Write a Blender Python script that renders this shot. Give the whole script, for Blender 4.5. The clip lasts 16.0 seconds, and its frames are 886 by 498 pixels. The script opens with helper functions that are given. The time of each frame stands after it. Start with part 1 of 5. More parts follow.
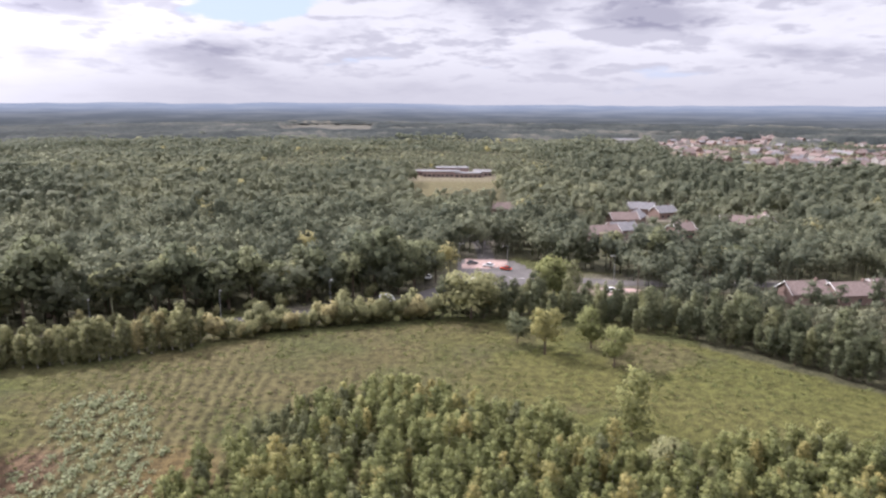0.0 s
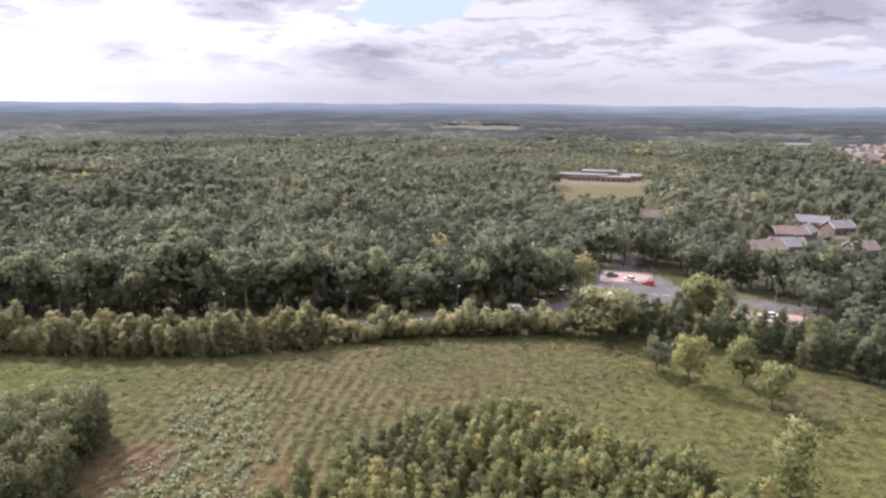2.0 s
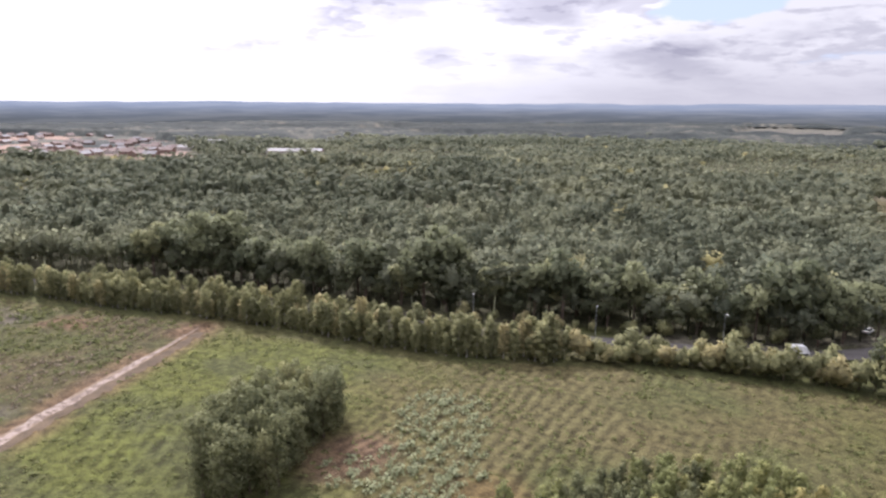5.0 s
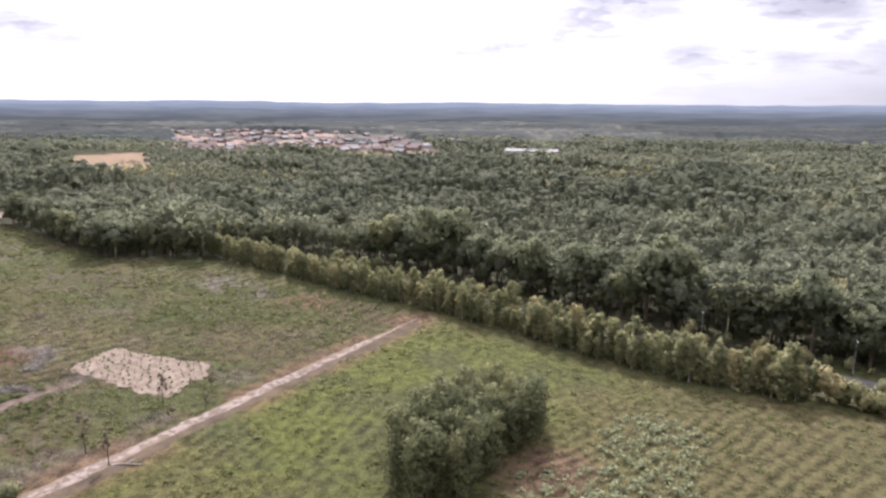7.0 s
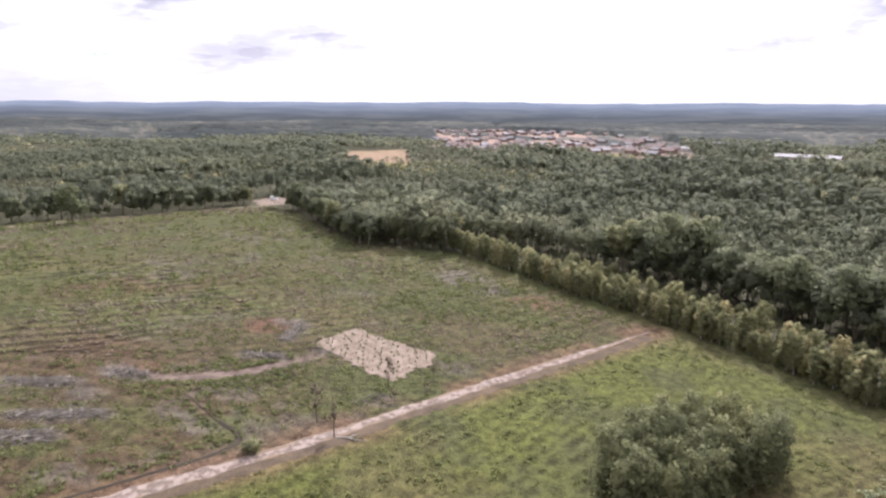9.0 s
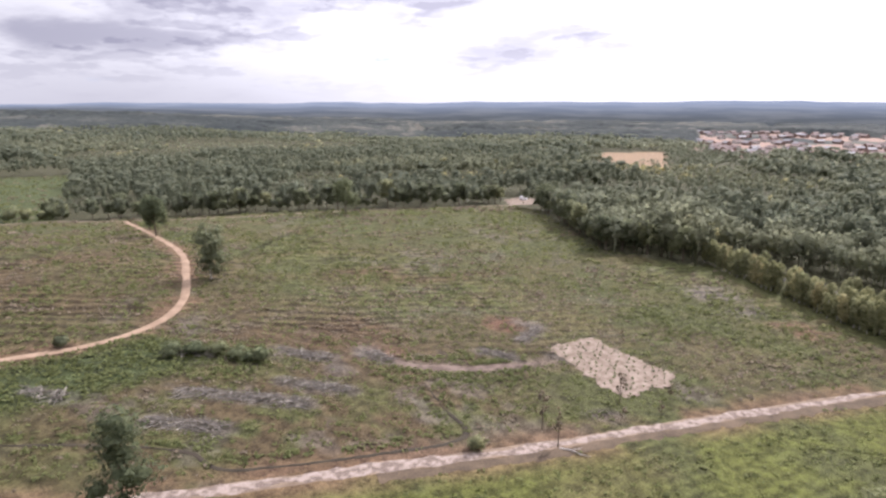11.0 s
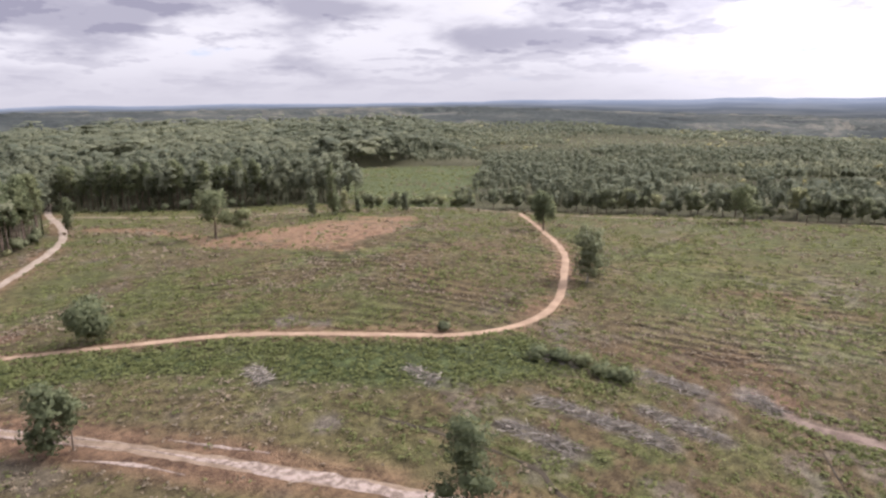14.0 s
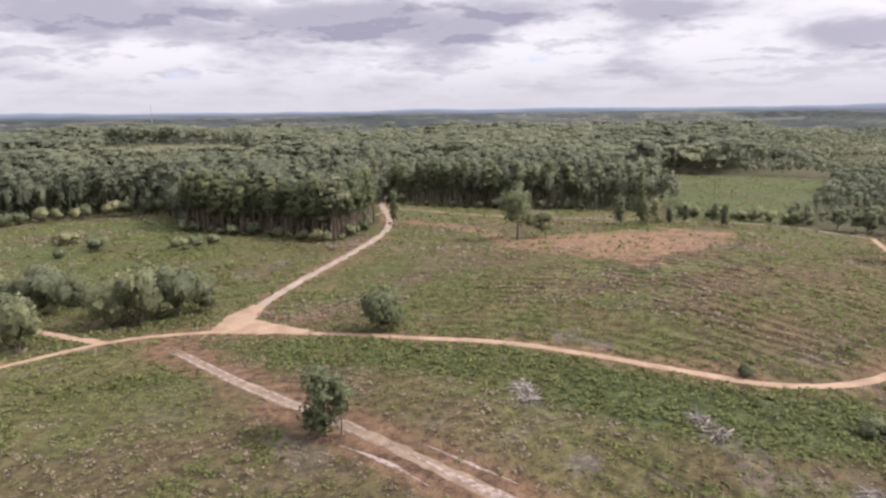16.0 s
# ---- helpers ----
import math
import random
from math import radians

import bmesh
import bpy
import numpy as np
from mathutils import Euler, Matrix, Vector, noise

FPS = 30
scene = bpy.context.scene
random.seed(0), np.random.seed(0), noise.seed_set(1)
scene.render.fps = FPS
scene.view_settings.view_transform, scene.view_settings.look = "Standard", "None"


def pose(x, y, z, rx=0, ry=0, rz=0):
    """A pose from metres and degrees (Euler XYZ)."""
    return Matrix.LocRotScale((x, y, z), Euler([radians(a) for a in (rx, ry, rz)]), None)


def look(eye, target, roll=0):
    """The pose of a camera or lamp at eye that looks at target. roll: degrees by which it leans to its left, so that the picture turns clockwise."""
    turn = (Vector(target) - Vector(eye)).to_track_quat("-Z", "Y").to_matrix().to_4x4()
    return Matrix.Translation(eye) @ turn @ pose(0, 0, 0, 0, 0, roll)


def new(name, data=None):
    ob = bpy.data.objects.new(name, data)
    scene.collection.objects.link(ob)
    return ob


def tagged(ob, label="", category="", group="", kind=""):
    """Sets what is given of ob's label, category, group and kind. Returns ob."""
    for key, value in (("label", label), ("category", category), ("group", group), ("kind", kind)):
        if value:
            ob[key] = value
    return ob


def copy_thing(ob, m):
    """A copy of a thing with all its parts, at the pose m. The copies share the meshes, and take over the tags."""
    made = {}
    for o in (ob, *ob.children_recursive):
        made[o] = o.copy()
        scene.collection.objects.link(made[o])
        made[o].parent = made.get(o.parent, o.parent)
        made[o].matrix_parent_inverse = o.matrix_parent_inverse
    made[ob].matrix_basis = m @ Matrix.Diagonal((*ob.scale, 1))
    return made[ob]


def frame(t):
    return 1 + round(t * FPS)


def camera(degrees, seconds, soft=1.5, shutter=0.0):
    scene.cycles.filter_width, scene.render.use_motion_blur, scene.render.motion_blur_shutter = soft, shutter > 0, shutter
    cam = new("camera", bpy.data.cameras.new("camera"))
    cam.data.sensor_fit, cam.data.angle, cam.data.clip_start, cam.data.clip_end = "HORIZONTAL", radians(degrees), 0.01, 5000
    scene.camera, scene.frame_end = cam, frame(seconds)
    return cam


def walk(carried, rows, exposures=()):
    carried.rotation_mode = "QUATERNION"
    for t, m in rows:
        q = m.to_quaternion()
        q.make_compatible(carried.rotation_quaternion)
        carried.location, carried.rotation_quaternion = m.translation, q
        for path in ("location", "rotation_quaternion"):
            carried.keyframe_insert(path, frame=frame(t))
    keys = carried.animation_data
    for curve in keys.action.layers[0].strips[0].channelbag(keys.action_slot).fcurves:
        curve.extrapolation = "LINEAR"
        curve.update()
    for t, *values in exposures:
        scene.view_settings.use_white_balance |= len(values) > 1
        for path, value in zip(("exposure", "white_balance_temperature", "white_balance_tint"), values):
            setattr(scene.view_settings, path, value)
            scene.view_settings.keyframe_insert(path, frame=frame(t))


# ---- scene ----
cam = camera(65.6, 16.0, soft=2.45)


def aim(x, y, z, yaw, pitch, roll):
    """A flying camera's pose: yaw to the left of +y, pitch up, roll to its left."""
    return pose(x, y, z, 90 + pitch, 0, yaw) @ pose(0, 0, 0, 0, 0, roll)


PATH = [
    (0.0, aim(-0.00, -0.00, 60.00, 0.01, -12.00, 0.32)),
    (0.5, aim(0.55, 3.15, 59.93, 2.69, -12.00, 0.43)),
    (1.0, aim(1.04, 6.16, 59.87, 5.76, -11.99, 0.45)),
    (1.5, aim(1.63, 8.93, 59.80, 9.10, -11.98, 0.41)),
    (2.0, aim(2.44, 11.35, 59.79, 12.20, -12.02, 0.44)),
    (2.5, aim(3.35, 13.65, 59.88, 15.43, -12.00, 0.42)),
    (3.0, aim(4.00, 15.81, 59.96, 19.25, -12.05, 0.36)),
    (3.5, aim(4.53, 17.89, 59.98, 23.51, -12.06, 0.35)),
    (4.0, aim(4.96, 20.04, 59.97, 27.74, -12.08, 0.41)),
    (4.2, aim(5.14, 20.87, 59.97, 29.33, -12.10, 0.40)),
    (5.25, aim(5.90, 24.30, 59.86, 38.37, -12.12, 0.36)),
    (6.3, aim(5.35, 27.34, 59.48, 48.46, -12.14, 0.31)),
    (6.5, aim(4.98, 28.05, 59.34, 50.46, -12.12, 0.40)),
    (7.0, aim(3.97, 29.90, 59.01, 55.51, -12.12, 0.40)),
    (7.5, aim(3.32, 31.52, 58.72, 60.65, -12.13, 0.36)),
    (8.0, aim(2.84, 32.99, 58.62, 65.88, -12.15, 0.18)),
    (8.5, aim(2.38, 34.18, 58.55, 71.08, -12.17, 0.11)),
    (9.0, aim(1.81, 34.78, 58.44, 76.20, -12.13, 0.18)),
    (9.2, aim(1.55, 34.96, 58.40, 78.23, -12.12, 0.16)),
    (10.25, aim(0.88, 36.23, 58.78, 89.22, -12.13, -0.03)),
    (11.3, aim(-0.36, 36.59, 59.58, 100.24, -12.15, -0.22)),
    (11.5, aim(-0.84, 36.42, 59.70, 102.28, -12.16, -0.22)),
    (12.0, aim(-2.10, 35.94, 59.97, 107.47, -12.21, -0.15)),
    (12.5, aim(-3.57, 35.51, 60.11, 112.67, -12.26, -0.15)),
    (13.0, aim(-5.33, 35.08, 60.26, 117.90, -12.31, -0.23)),
    (13.5, aim(-7.89, 34.39, 60.26, 123.39, -12.27, -0.46)),
    (14.0, aim(-11.01, 33.67, 60.07, 129.25, -12.19, -0.69)),
    (14.5, aim(-14.63, 32.18, 59.63, 135.70, -11.97, -0.68)),
    (15.0, aim(-18.00, 30.38, 59.30, 142.18, -11.85, -0.70)),
    (15.5, aim(-20.86, 28.77, 59.22, 148.56, -11.71, -0.80)),
    (16.0, aim(-23.51, 27.46, 59.24, 155.56, -11.58, -0.69)),
]
walk(cam, PATH, exposures=((0.0, 0.44, 6000, 20), (7.0, 0.4, 6000, 20), (11.5, 0.4, 6000, 20), (16.0, 0.46, 6250, 19)))

# ---- sky and sun ----
SUN_YAW, SUN_EL = 56.0, 43.0
SUN_DIR = Vector((-math.sin(radians(SUN_YAW)) * math.cos(radians(SUN_EL)), math.cos(radians(SUN_YAW)) * math.cos(radians(SUN_EL)), math.sin(radians(SUN_EL))))


class Nodes:
    """Short-hand for building node trees."""

    def __init__(self, tree):
        self.tree = tree
        tree.nodes.clear()

    def add(self, kind, operation="", blend_type="", data_type="", sky_type="", attribute_name="", interpolation_type=""):
        node = self.tree.nodes.new(kind)
        if operation:
            node.operation = operation
        if data_type:
            node.data_type = data_type
        if blend_type:
            node.blend_type = blend_type
        if sky_type:
            node.sky_type = sky_type
        if attribute_name:
            node.attribute_name = attribute_name
        if interpolation_type:
            node.interpolation_type = interpolation_type
        return node

    def link(self, a, b):
        self.tree.links.new(a, b)

    def put(self, socket, value):
        if hasattr(value, "links"):
            self.link(value, socket)
        else:
            socket.default_value = value

    def math(self, op, a, b=0.0, c=0.0):
        n = self.add("ShaderNodeMath", operation=op)
        for k, v in enumerate((a, b, c)):
            self.put(n.inputs[k], v)
        return n.outputs[0]

    def vmath(self, op, a, b=(0, 0, 0)):
        n = self.add("ShaderNodeVectorMath", operation=op)
        self.put(n.inputs[0], a)
        self.put(n.inputs[1], b)
        return n.outputs["Value"] if op in ("DOT_PRODUCT", "LENGTH") else n.outputs[0]

    def noise(self, vector, scale, detail=3.0, rough=0.55, distort=0.0):
        n = self.add("ShaderNodeTexNoise")
        if vector is not None:
            self.link(vector, n.inputs["Vector"])
        for key, v in (("Scale", scale), ("Detail", detail), ("Roughness", rough), ("Distortion", distort)):
            n.inputs[key].default_value = v
        return n.outputs["Fac"]

    def span(self, value, a, b, c=0.0, d=1.0):
        n = self.add("ShaderNodeMapRange", interpolation_type="SMOOTHSTEP")
        self.put(n.inputs[0], value)
        for k, v in enumerate((a, b, c, d)):
            self.put(n.inputs[k + 1], v)
        return n.outputs[0]

    def mix(self, fac, a, b, blend="MIX"):
        n = self.add("ShaderNodeMix", data_type="RGBA", blend_type=blend)
        self.put(n.inputs[0], fac)
        for k, v in ((6, a), (7, b)):
            self.put(n.inputs[k], (*v, 1.0) if isinstance(v, tuple) and len(v) == 3 else v)
        return n.outputs[2]


def spread(n, value):
    c = n.add("ShaderNodeCombineXYZ")
    for k in range(3):
        n.put(c.inputs[k], value)
    return c.outputs[0]


# the thin, bright part of the deck
GLARE = (-0.653, 0.238, 0.719)
# heavier clouds and gaps: bearing and height in degrees, half sizes, weight
CLOUDS = [
    (15.6, 7.4, 5.0, 1.5, -0.32), (30, 6.7, 7, 1.1, 0.14), (22, 3.8, 6, 0.7, 0.12), (-2, 4.0, 6, 0.8, 0.1), (-17, 6.6, 8, 0.9, 0.12), (-14, 4.0, 7, 0.7, 0.09),
    (39.5, 8.2, 6, 0.8, 0.14), (115, 4.4, 7, 0.8, 0.16), (98.6, 7.9, 5, 0.9, 0.12), (139, 7.2, 7, 0.9, 0.13), (178, 6.6, 12, 2.0, 0.26), (158, 6.4, 9, 1.5, 0.22), (122, 5.0, 6, 0.9, 0.1),
]


def build_world():
    world = bpy.data.worlds.new("sky")
    scene.world = world
    world.use_nodes = True
    n = Nodes(world.node_tree)
    way = n.add("ShaderNodeTexCoord").outputs["Generated"]
    sep = n.add("ShaderNodeSeparateXYZ")
    n.link(way, sep.inputs[0])
    up = n.math("MAXIMUM", sep.outputs[2], 0.0)
    near = n.math("ADD", n.math("MULTIPLY", up, 1.6), 0.55)
    flat = n.add("ShaderNodeCombineXYZ")
    n.put(flat.inputs[0], n.math("DIVIDE", sep.outputs[0], near))
    n.put(flat.inputs[1], n.math("DIVIDE", sep.outputs[1], near))
    n.put(flat.inputs[2], n.math("DIVIDE", n.math("MULTIPLY", up, 3.6), near))
    above = n.vmath("ADD", flat.outputs[0], (0, 0, 0.045))
    sky = n.add("ShaderNodeTexSky", sky_type="NISHITA")
    sky.sun_disc = False
    sky.sun_elevation, sky.sun_rotation = radians(SUN_EL), radians(-SUN_YAW)
    toward = n.vmath("DOT_PRODUCT", way, GLARE)
    glow = n.span(toward, 0.42, 0.76, 0.0, 1.0)
    # broken cumulus deck: cover, sunlit heads and grey undersides
    mass = n.noise(flat.outputs[0], 3.6, 7.0, 0.54)
    over = n.noise(above, 3.6, 7.0, 0.54)
    bearing = n.math("MULTIPLY", n.math("ARCTAN2", n.math("MULTIPLY", sep.outputs[0], -1.0), sep.outputs[1]), 57.2958)
    bearing = n.math("WRAP", bearing, 270.0, -90.0)
    rise = n.math("MULTIPLY", n.math("ARCSINE", sep.outputs[2]), 57.2958)
    extra = 0.0
    for turn, lift, wide, tall, amount in CLOUDS:
        a = n.math("POWER", n.math("DIVIDE", n.math("SUBTRACT", bearing, turn), wide), 2.0)
        b = n.math("POWER", n.math("DIVIDE", n.math("SUBTRACT", rise, lift), tall), 2.0)
        extra = n.math("ADD", extra, n.math("MULTIPLY", n.math("EXPONENT", n.math("MULTIPLY", n.math("ADD", a, b), -1.0)), amount))
    mass2 = n.math("ADD", mass, extra)
    cover = n.span(mass2, 0.29, 0.37)
    thick = n.math("ADD", n.span(mass2, 0.47, 0.72, 0.0, 0.8), n.span(n.math("SUBTRACT", over, mass), -0.005, 0.07, 0.0, 0.5))
    haze = n.span(up, 0.0, 0.085, 1.0, 0.0)
    white = n.mix(glow, (8.2, 8.1, 8.1), (13.8, 13.6, 13.5))
    grey = n.mix(glow, (3.5, 3.45, 4.1), (6.4, 6.25, 6.9))
    cloud = n.mix(thick, white, grey)
    blue = n.mix(0.88, sky.outputs[0], (6.6, 7.7, 9.3))
    colour = n.mix(cover, blue, cloud)
    veil = n.mix(glow, (6.1, 6.0, 6.2), (11.5, 11.3, 11.3))
    colour = n.mix(n.math("MULTIPLY", haze, 0.9), colour, veil)
    # an overcast vault is brighter overhead than at the horizon
    vault = n.span(up, 0.2, 0.95, 1.0, 2.2)
    colour = n.vmath("MULTIPLY", colour, spread(n, vault))
    back = n.add("ShaderNodeBackground")
    n.link(colour, back.inputs[0])
    back.inputs[1].default_value = 0.084
    out = n.add("ShaderNodeOutputWorld")
    n.link(back.outputs[0], out.inputs[0])


build_world()
sun = new("sun", bpy.data.lights.new("sun", "SUN"))
sun.data.energy, sun.data.angle, sun.data.color = 5.0, radians(1.5), (1.0, 0.95, 0.87)
sun.matrix_world = look(SUN_DIR * 100, (0, 0, 0))


# ---- materials ----
def material(name):
    m = bpy.data.materials.new(name)
    m.use_nodes = True
    n = Nodes(m.node_tree)
    bsdf, out = n.add("ShaderNodeBsdfPrincipled"), n.add("ShaderNodeOutputMaterial")
    n.link(bsdf.outputs[0], out.inputs[0])
    return m, n, bsdf, out


def plain(name, low, high, rough=0.8, metal=0.0, scale=1.5, bump=0.2, spec=0.3, sharp=0.2):
    """A solid surface whose colour wanders between two tones, with grain and stains."""
    m, n, b, _ = material(name)
    place = n.add("ShaderNodeTexCoord").outputs["Object"]
    coarse, fine = n.noise(place, scale * 0.3, 4.0), n.noise(place, scale * 4, 5.0)
    fac = n.math("ADD", n.math("MULTIPLY", n.span(coarse, 0.5 - sharp, 0.5 + sharp), 0.6), n.math("MULTIPLY", n.span(fine, 0.5 - sharp, 0.5 + sharp), 0.4))
    n.link(n.mix(fac, low, high), b.inputs["Base Color"])
    b.inputs["Roughness"].default_value, b.inputs["Metallic"].default_value = rough, metal
    b.inputs["Specular IOR Level"].default_value = spec
    if bump:
        bp = n.add("ShaderNodeBump")
        bp.inputs["Strength"].default_value = bump
        n.link(fine, bp.inputs["Height"])
        n.link(bp.outputs[0], b.inputs["Normal"])
    return m


def leafy(name, dark, light, warm, glow=0.25, per_object=True, grain=1.1, hollow_shade=0.55, crest=1.3, by_spray=0.45, relief=0.9, wax=0.12):
    """Leaves: tone by tree and by spray, some light passing through."""
    m, n, b, out = material(name)
    if per_object:
        tree = n.add("ShaderNodeObjectInfo").outputs["Random"]
    else:
        tree = n.add("ShaderNodeAttribute", attribute_name="tint").outputs["Fac"]
    spray = n.add("ShaderNodeNewGeometry").outputs["Random Per Island"]
    fac = n.math("ADD", n.math("MULTIPLY", tree, 1 - by_spray), n.math("MULTIPLY", spray, by_spray))
    colour = n.mix(fac, dark, light)
    colour = n.mix(n.span(tree, 0.72, 1.0, 0.0, 0.8), colour, warm)
    # clumps of leaves: light sprays, with the shade of the gaps painted between them
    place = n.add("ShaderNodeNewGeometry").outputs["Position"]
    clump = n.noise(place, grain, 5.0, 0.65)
    colour = n.mix(1.0, colour, n.mix(n.span(clump, 0.36, 0.64), (hollow_shade, hollow_shade * 1.02, hollow_shade * 1.05), (crest, crest * 0.985, crest * 0.96)), "MULTIPLY")
    bp = n.add("ShaderNodeBump")
    bp.inputs["Strength"].default_value, bp.inputs["Distance"].default_value = relief, 0.35 / grain
    n.link(clump, bp.inputs["Height"])
    n.link(bp.outputs[0], b.inputs["Normal"])
    n.link(colour, b.inputs["Base Color"])
    b.inputs["Roughness"].default_value = 0.75
    b.inputs["Specular IOR Level"].default_value = wax
    thin = n.add("ShaderNodeBsdfTranslucent")
    n.link(colour, thin.inputs[0])
    both = n.add("ShaderNodeMixShader")
    both.inputs[0].default_value = glow
    n.link(b.outputs[0], both.inputs[1])
    n.link(thin.outputs[0], both.inputs[2])
    n.link(both.outputs[0], out.inputs[0])
    return m


def cover_material(name, bump=0.85):
    """Ground whose cover (grass, bracken, heather, bare sand) is in the mesh, broken up at two scales."""
    m, n, b, _ = material(name)
    place = n.add("ShaderNodeTexCoord").outputs["Object"]
    base = n.add("ShaderNodeAttribute", attribute_name="cover").outputs["Color"]
    tuft, fine = n.noise(place, 0.5, 6.0, 0.65), n.noise(place, 2.6, 5.0, 0.7)
    # planting rows, wandering and broken
    u = n.add("ShaderNodeAttribute", attribute_name="row_u").outputs["Fac"]
    strong = n.add("ShaderNodeAttribute", attribute_name="row_k").outputs["Fac"]
    sway = n.math("MULTIPLY", n.noise(place, 0.05, 2.0, 0.5), 13.0)
    row = n.math("MULTIPLY", n.math("SINE", n.math("ADD", n.math("MULTIPLY", u, 6.2832), sway)), strong)
    fac = n.math("ADD", n.math("MULTIPLY", tuft, 0.55), n.math("MULTIPLY", fine, 0.45))
    fac = n.math("ADD", fac, n.math("MULTIPLY", row, 0.055))
    tone = n.mix(n.span(fac, 0.37, 0.63), (0.46, 0.43, 0.42), (1.46, 1.45, 1.34))
    n.link(n.mix(1.0, base, tone, "MULTIPLY"), b.inputs["Base Color"])
    b.inputs["Roughness"].default_value, b.inputs["Specular IOR Level"].default_value = 0.9, 0.1
    bp = n.add("ShaderNodeBump")
    bp.inputs["Strength"].default_value, bp.inputs["Distance"].default_value = bump, 1.2
    n.link(fac, bp.inputs["Height"])
    n.link(bp.outputs[0], b.inputs["Normal"])
    return m


def far_material():
    """The remote ridges: a plain blue backdrop that glows, with faint bands of field and wood, and distance haze
    painted in.
    """
    m, n, b, out = material("remote_ridges")
    place = n.add("ShaderNodeTexCoord").outputs["Object"]
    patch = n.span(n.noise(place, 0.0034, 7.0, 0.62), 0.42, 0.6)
    # haze put into the colour: paler and bluer the farther off
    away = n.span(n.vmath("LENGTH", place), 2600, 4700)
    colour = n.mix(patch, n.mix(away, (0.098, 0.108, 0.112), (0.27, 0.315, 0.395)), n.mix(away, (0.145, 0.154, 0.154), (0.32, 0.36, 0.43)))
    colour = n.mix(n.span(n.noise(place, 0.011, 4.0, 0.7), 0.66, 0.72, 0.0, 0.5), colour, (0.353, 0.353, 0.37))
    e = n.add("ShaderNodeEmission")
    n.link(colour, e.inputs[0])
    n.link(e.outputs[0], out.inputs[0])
    return m


M_GROUND = cover_material("ground_cover")
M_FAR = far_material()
M_SAND = plain("pale_sand", (0.102, 0.0738, 0.0523), (0.258, 0.206, 0.165), 0.95, scale=2.2, bump=0.5, spec=0.1)
M_BED = plain("stony_bed", (0.0966, 0.0714, 0.0554), (0.286, 0.231, 0.197), 0.95, scale=2.6, bump=0.6, spec=0.1, sharp=0.09)
# earth made near-black: the ditch's shade is put into the colour
M_DITCH = plain("wet_peat", (0.02, 0.016, 0.012), (0.055, 0.045, 0.032), 0.9, scale=1.2, bump=0.5, spec=0.1)
M_TRACK = plain("trodden_track", (0.107, 0.0774, 0.0533), (0.211, 0.159, 0.116), 0.95, scale=1.2, bump=0.5, spec=0.1)
M_GULLY = plain("stony_wash", (0.0686, 0.0491, 0.0384), (0.161, 0.121, 0.0992), 0.95, scale=1.2, bump=0.6, spec=0.1, sharp=0.1)
M_RED = plain("red_sand", (0.17, 0.115, 0.078), (0.285, 0.205, 0.142), 0.95, scale=0.8, bump=0.4, spec=0.1)
M_GRIT = plain("grey_gravel", (0.15, 0.118, 0.09), (0.275, 0.225, 0.178), 0.95, scale=1.0, bump=0.4, spec=0.1)
M_EARTH = plain("brown_earth", (0.05, 0.038, 0.027), (0.125, 0.092, 0.062), 0.95, scale=0.8, bump=0.5, spec=0.1)
M_ASPHALT = plain("asphalt", (0.075, 0.068, 0.065), (0.135, 0.124, 0.118), 0.95, scale=0.7, bump=0.1, spec=0.1)
M_PAVE = plain("pink_paving", (0.22, 0.15, 0.13), (0.34, 0.25, 0.22), 0.9, scale=0.8)
M_LINE = plain("road_paint", (0.6, 0.6, 0.58), (0.8, 0.8, 0.78), 0.7)
M_BARK = plain("brown_bark", (0.06, 0.045, 0.035), (0.16, 0.12, 0.09), 0.95, scale=3, bump=0.6)
M_PALE_BARK = plain("silver_bark", (0.2, 0.18, 0.16), (0.5, 0.47, 0.43), 0.85, scale=4, bump=0.4)
M_BIRCH = leafy("birch_leaves", (0.168, 0.187, 0.0805), (0.308, 0.311, 0.131), (0.361, 0.311, 0.131), 0.5, hollow_shade=0.76, by_spray=0.3, relief=0.35)
M_BIRCHES = leafy("birch_thicket_leaves", (0.168, 0.187, 0.0805), (0.308, 0.311, 0.131), (0.361, 0.311, 0.131), 0.5, per_object=False, hollow_shade=0.76, by_spray=0.3, relief=0.35)
M_HEDGE = leafy("willow_leaves", (0.193, 0.198, 0.108), (0.349, 0.338, 0.167), (0.399, 0.345, 0.183), 0.5, hollow_shade=0.74, by_spray=0.3, relief=0.35)
M_OAK = leafy("oak_leaves", (0.11, 0.125, 0.078), (0.232, 0.243, 0.134), (0.258, 0.258, 0.138), 0.5, hollow_shade=0.76, by_spray=0.3, relief=0.35)
M_DARK = leafy("dark_leaves", (0.0998, 0.117, 0.0655), (0.193, 0.209, 0.11), (0.187, 0.199, 0.105), 0.5, hollow_shade=0.74, by_spray=0.3, relief=0.4)
M_PINE = leafy("pine_needles", (0.145, 0.157, 0.0874), (0.252, 0.256, 0.132), (0.277, 0.266, 0.134), 0.5, hollow_shade=0.74, by_spray=0.3, relief=0.4)
# greens blued and greyed, so distance haze is put into the leaf colour
M_WOOD = leafy("woodland_leaves", (0.115, 0.132, 0.0946), (0.314, 0.314, 0.195), (0.463, 0.413, 0.195), 0.6, per_object=False, grain=0.9, hollow_shade=0.82, crest=1.16, by_spray=0.3, relief=0.25, wax=0.08)
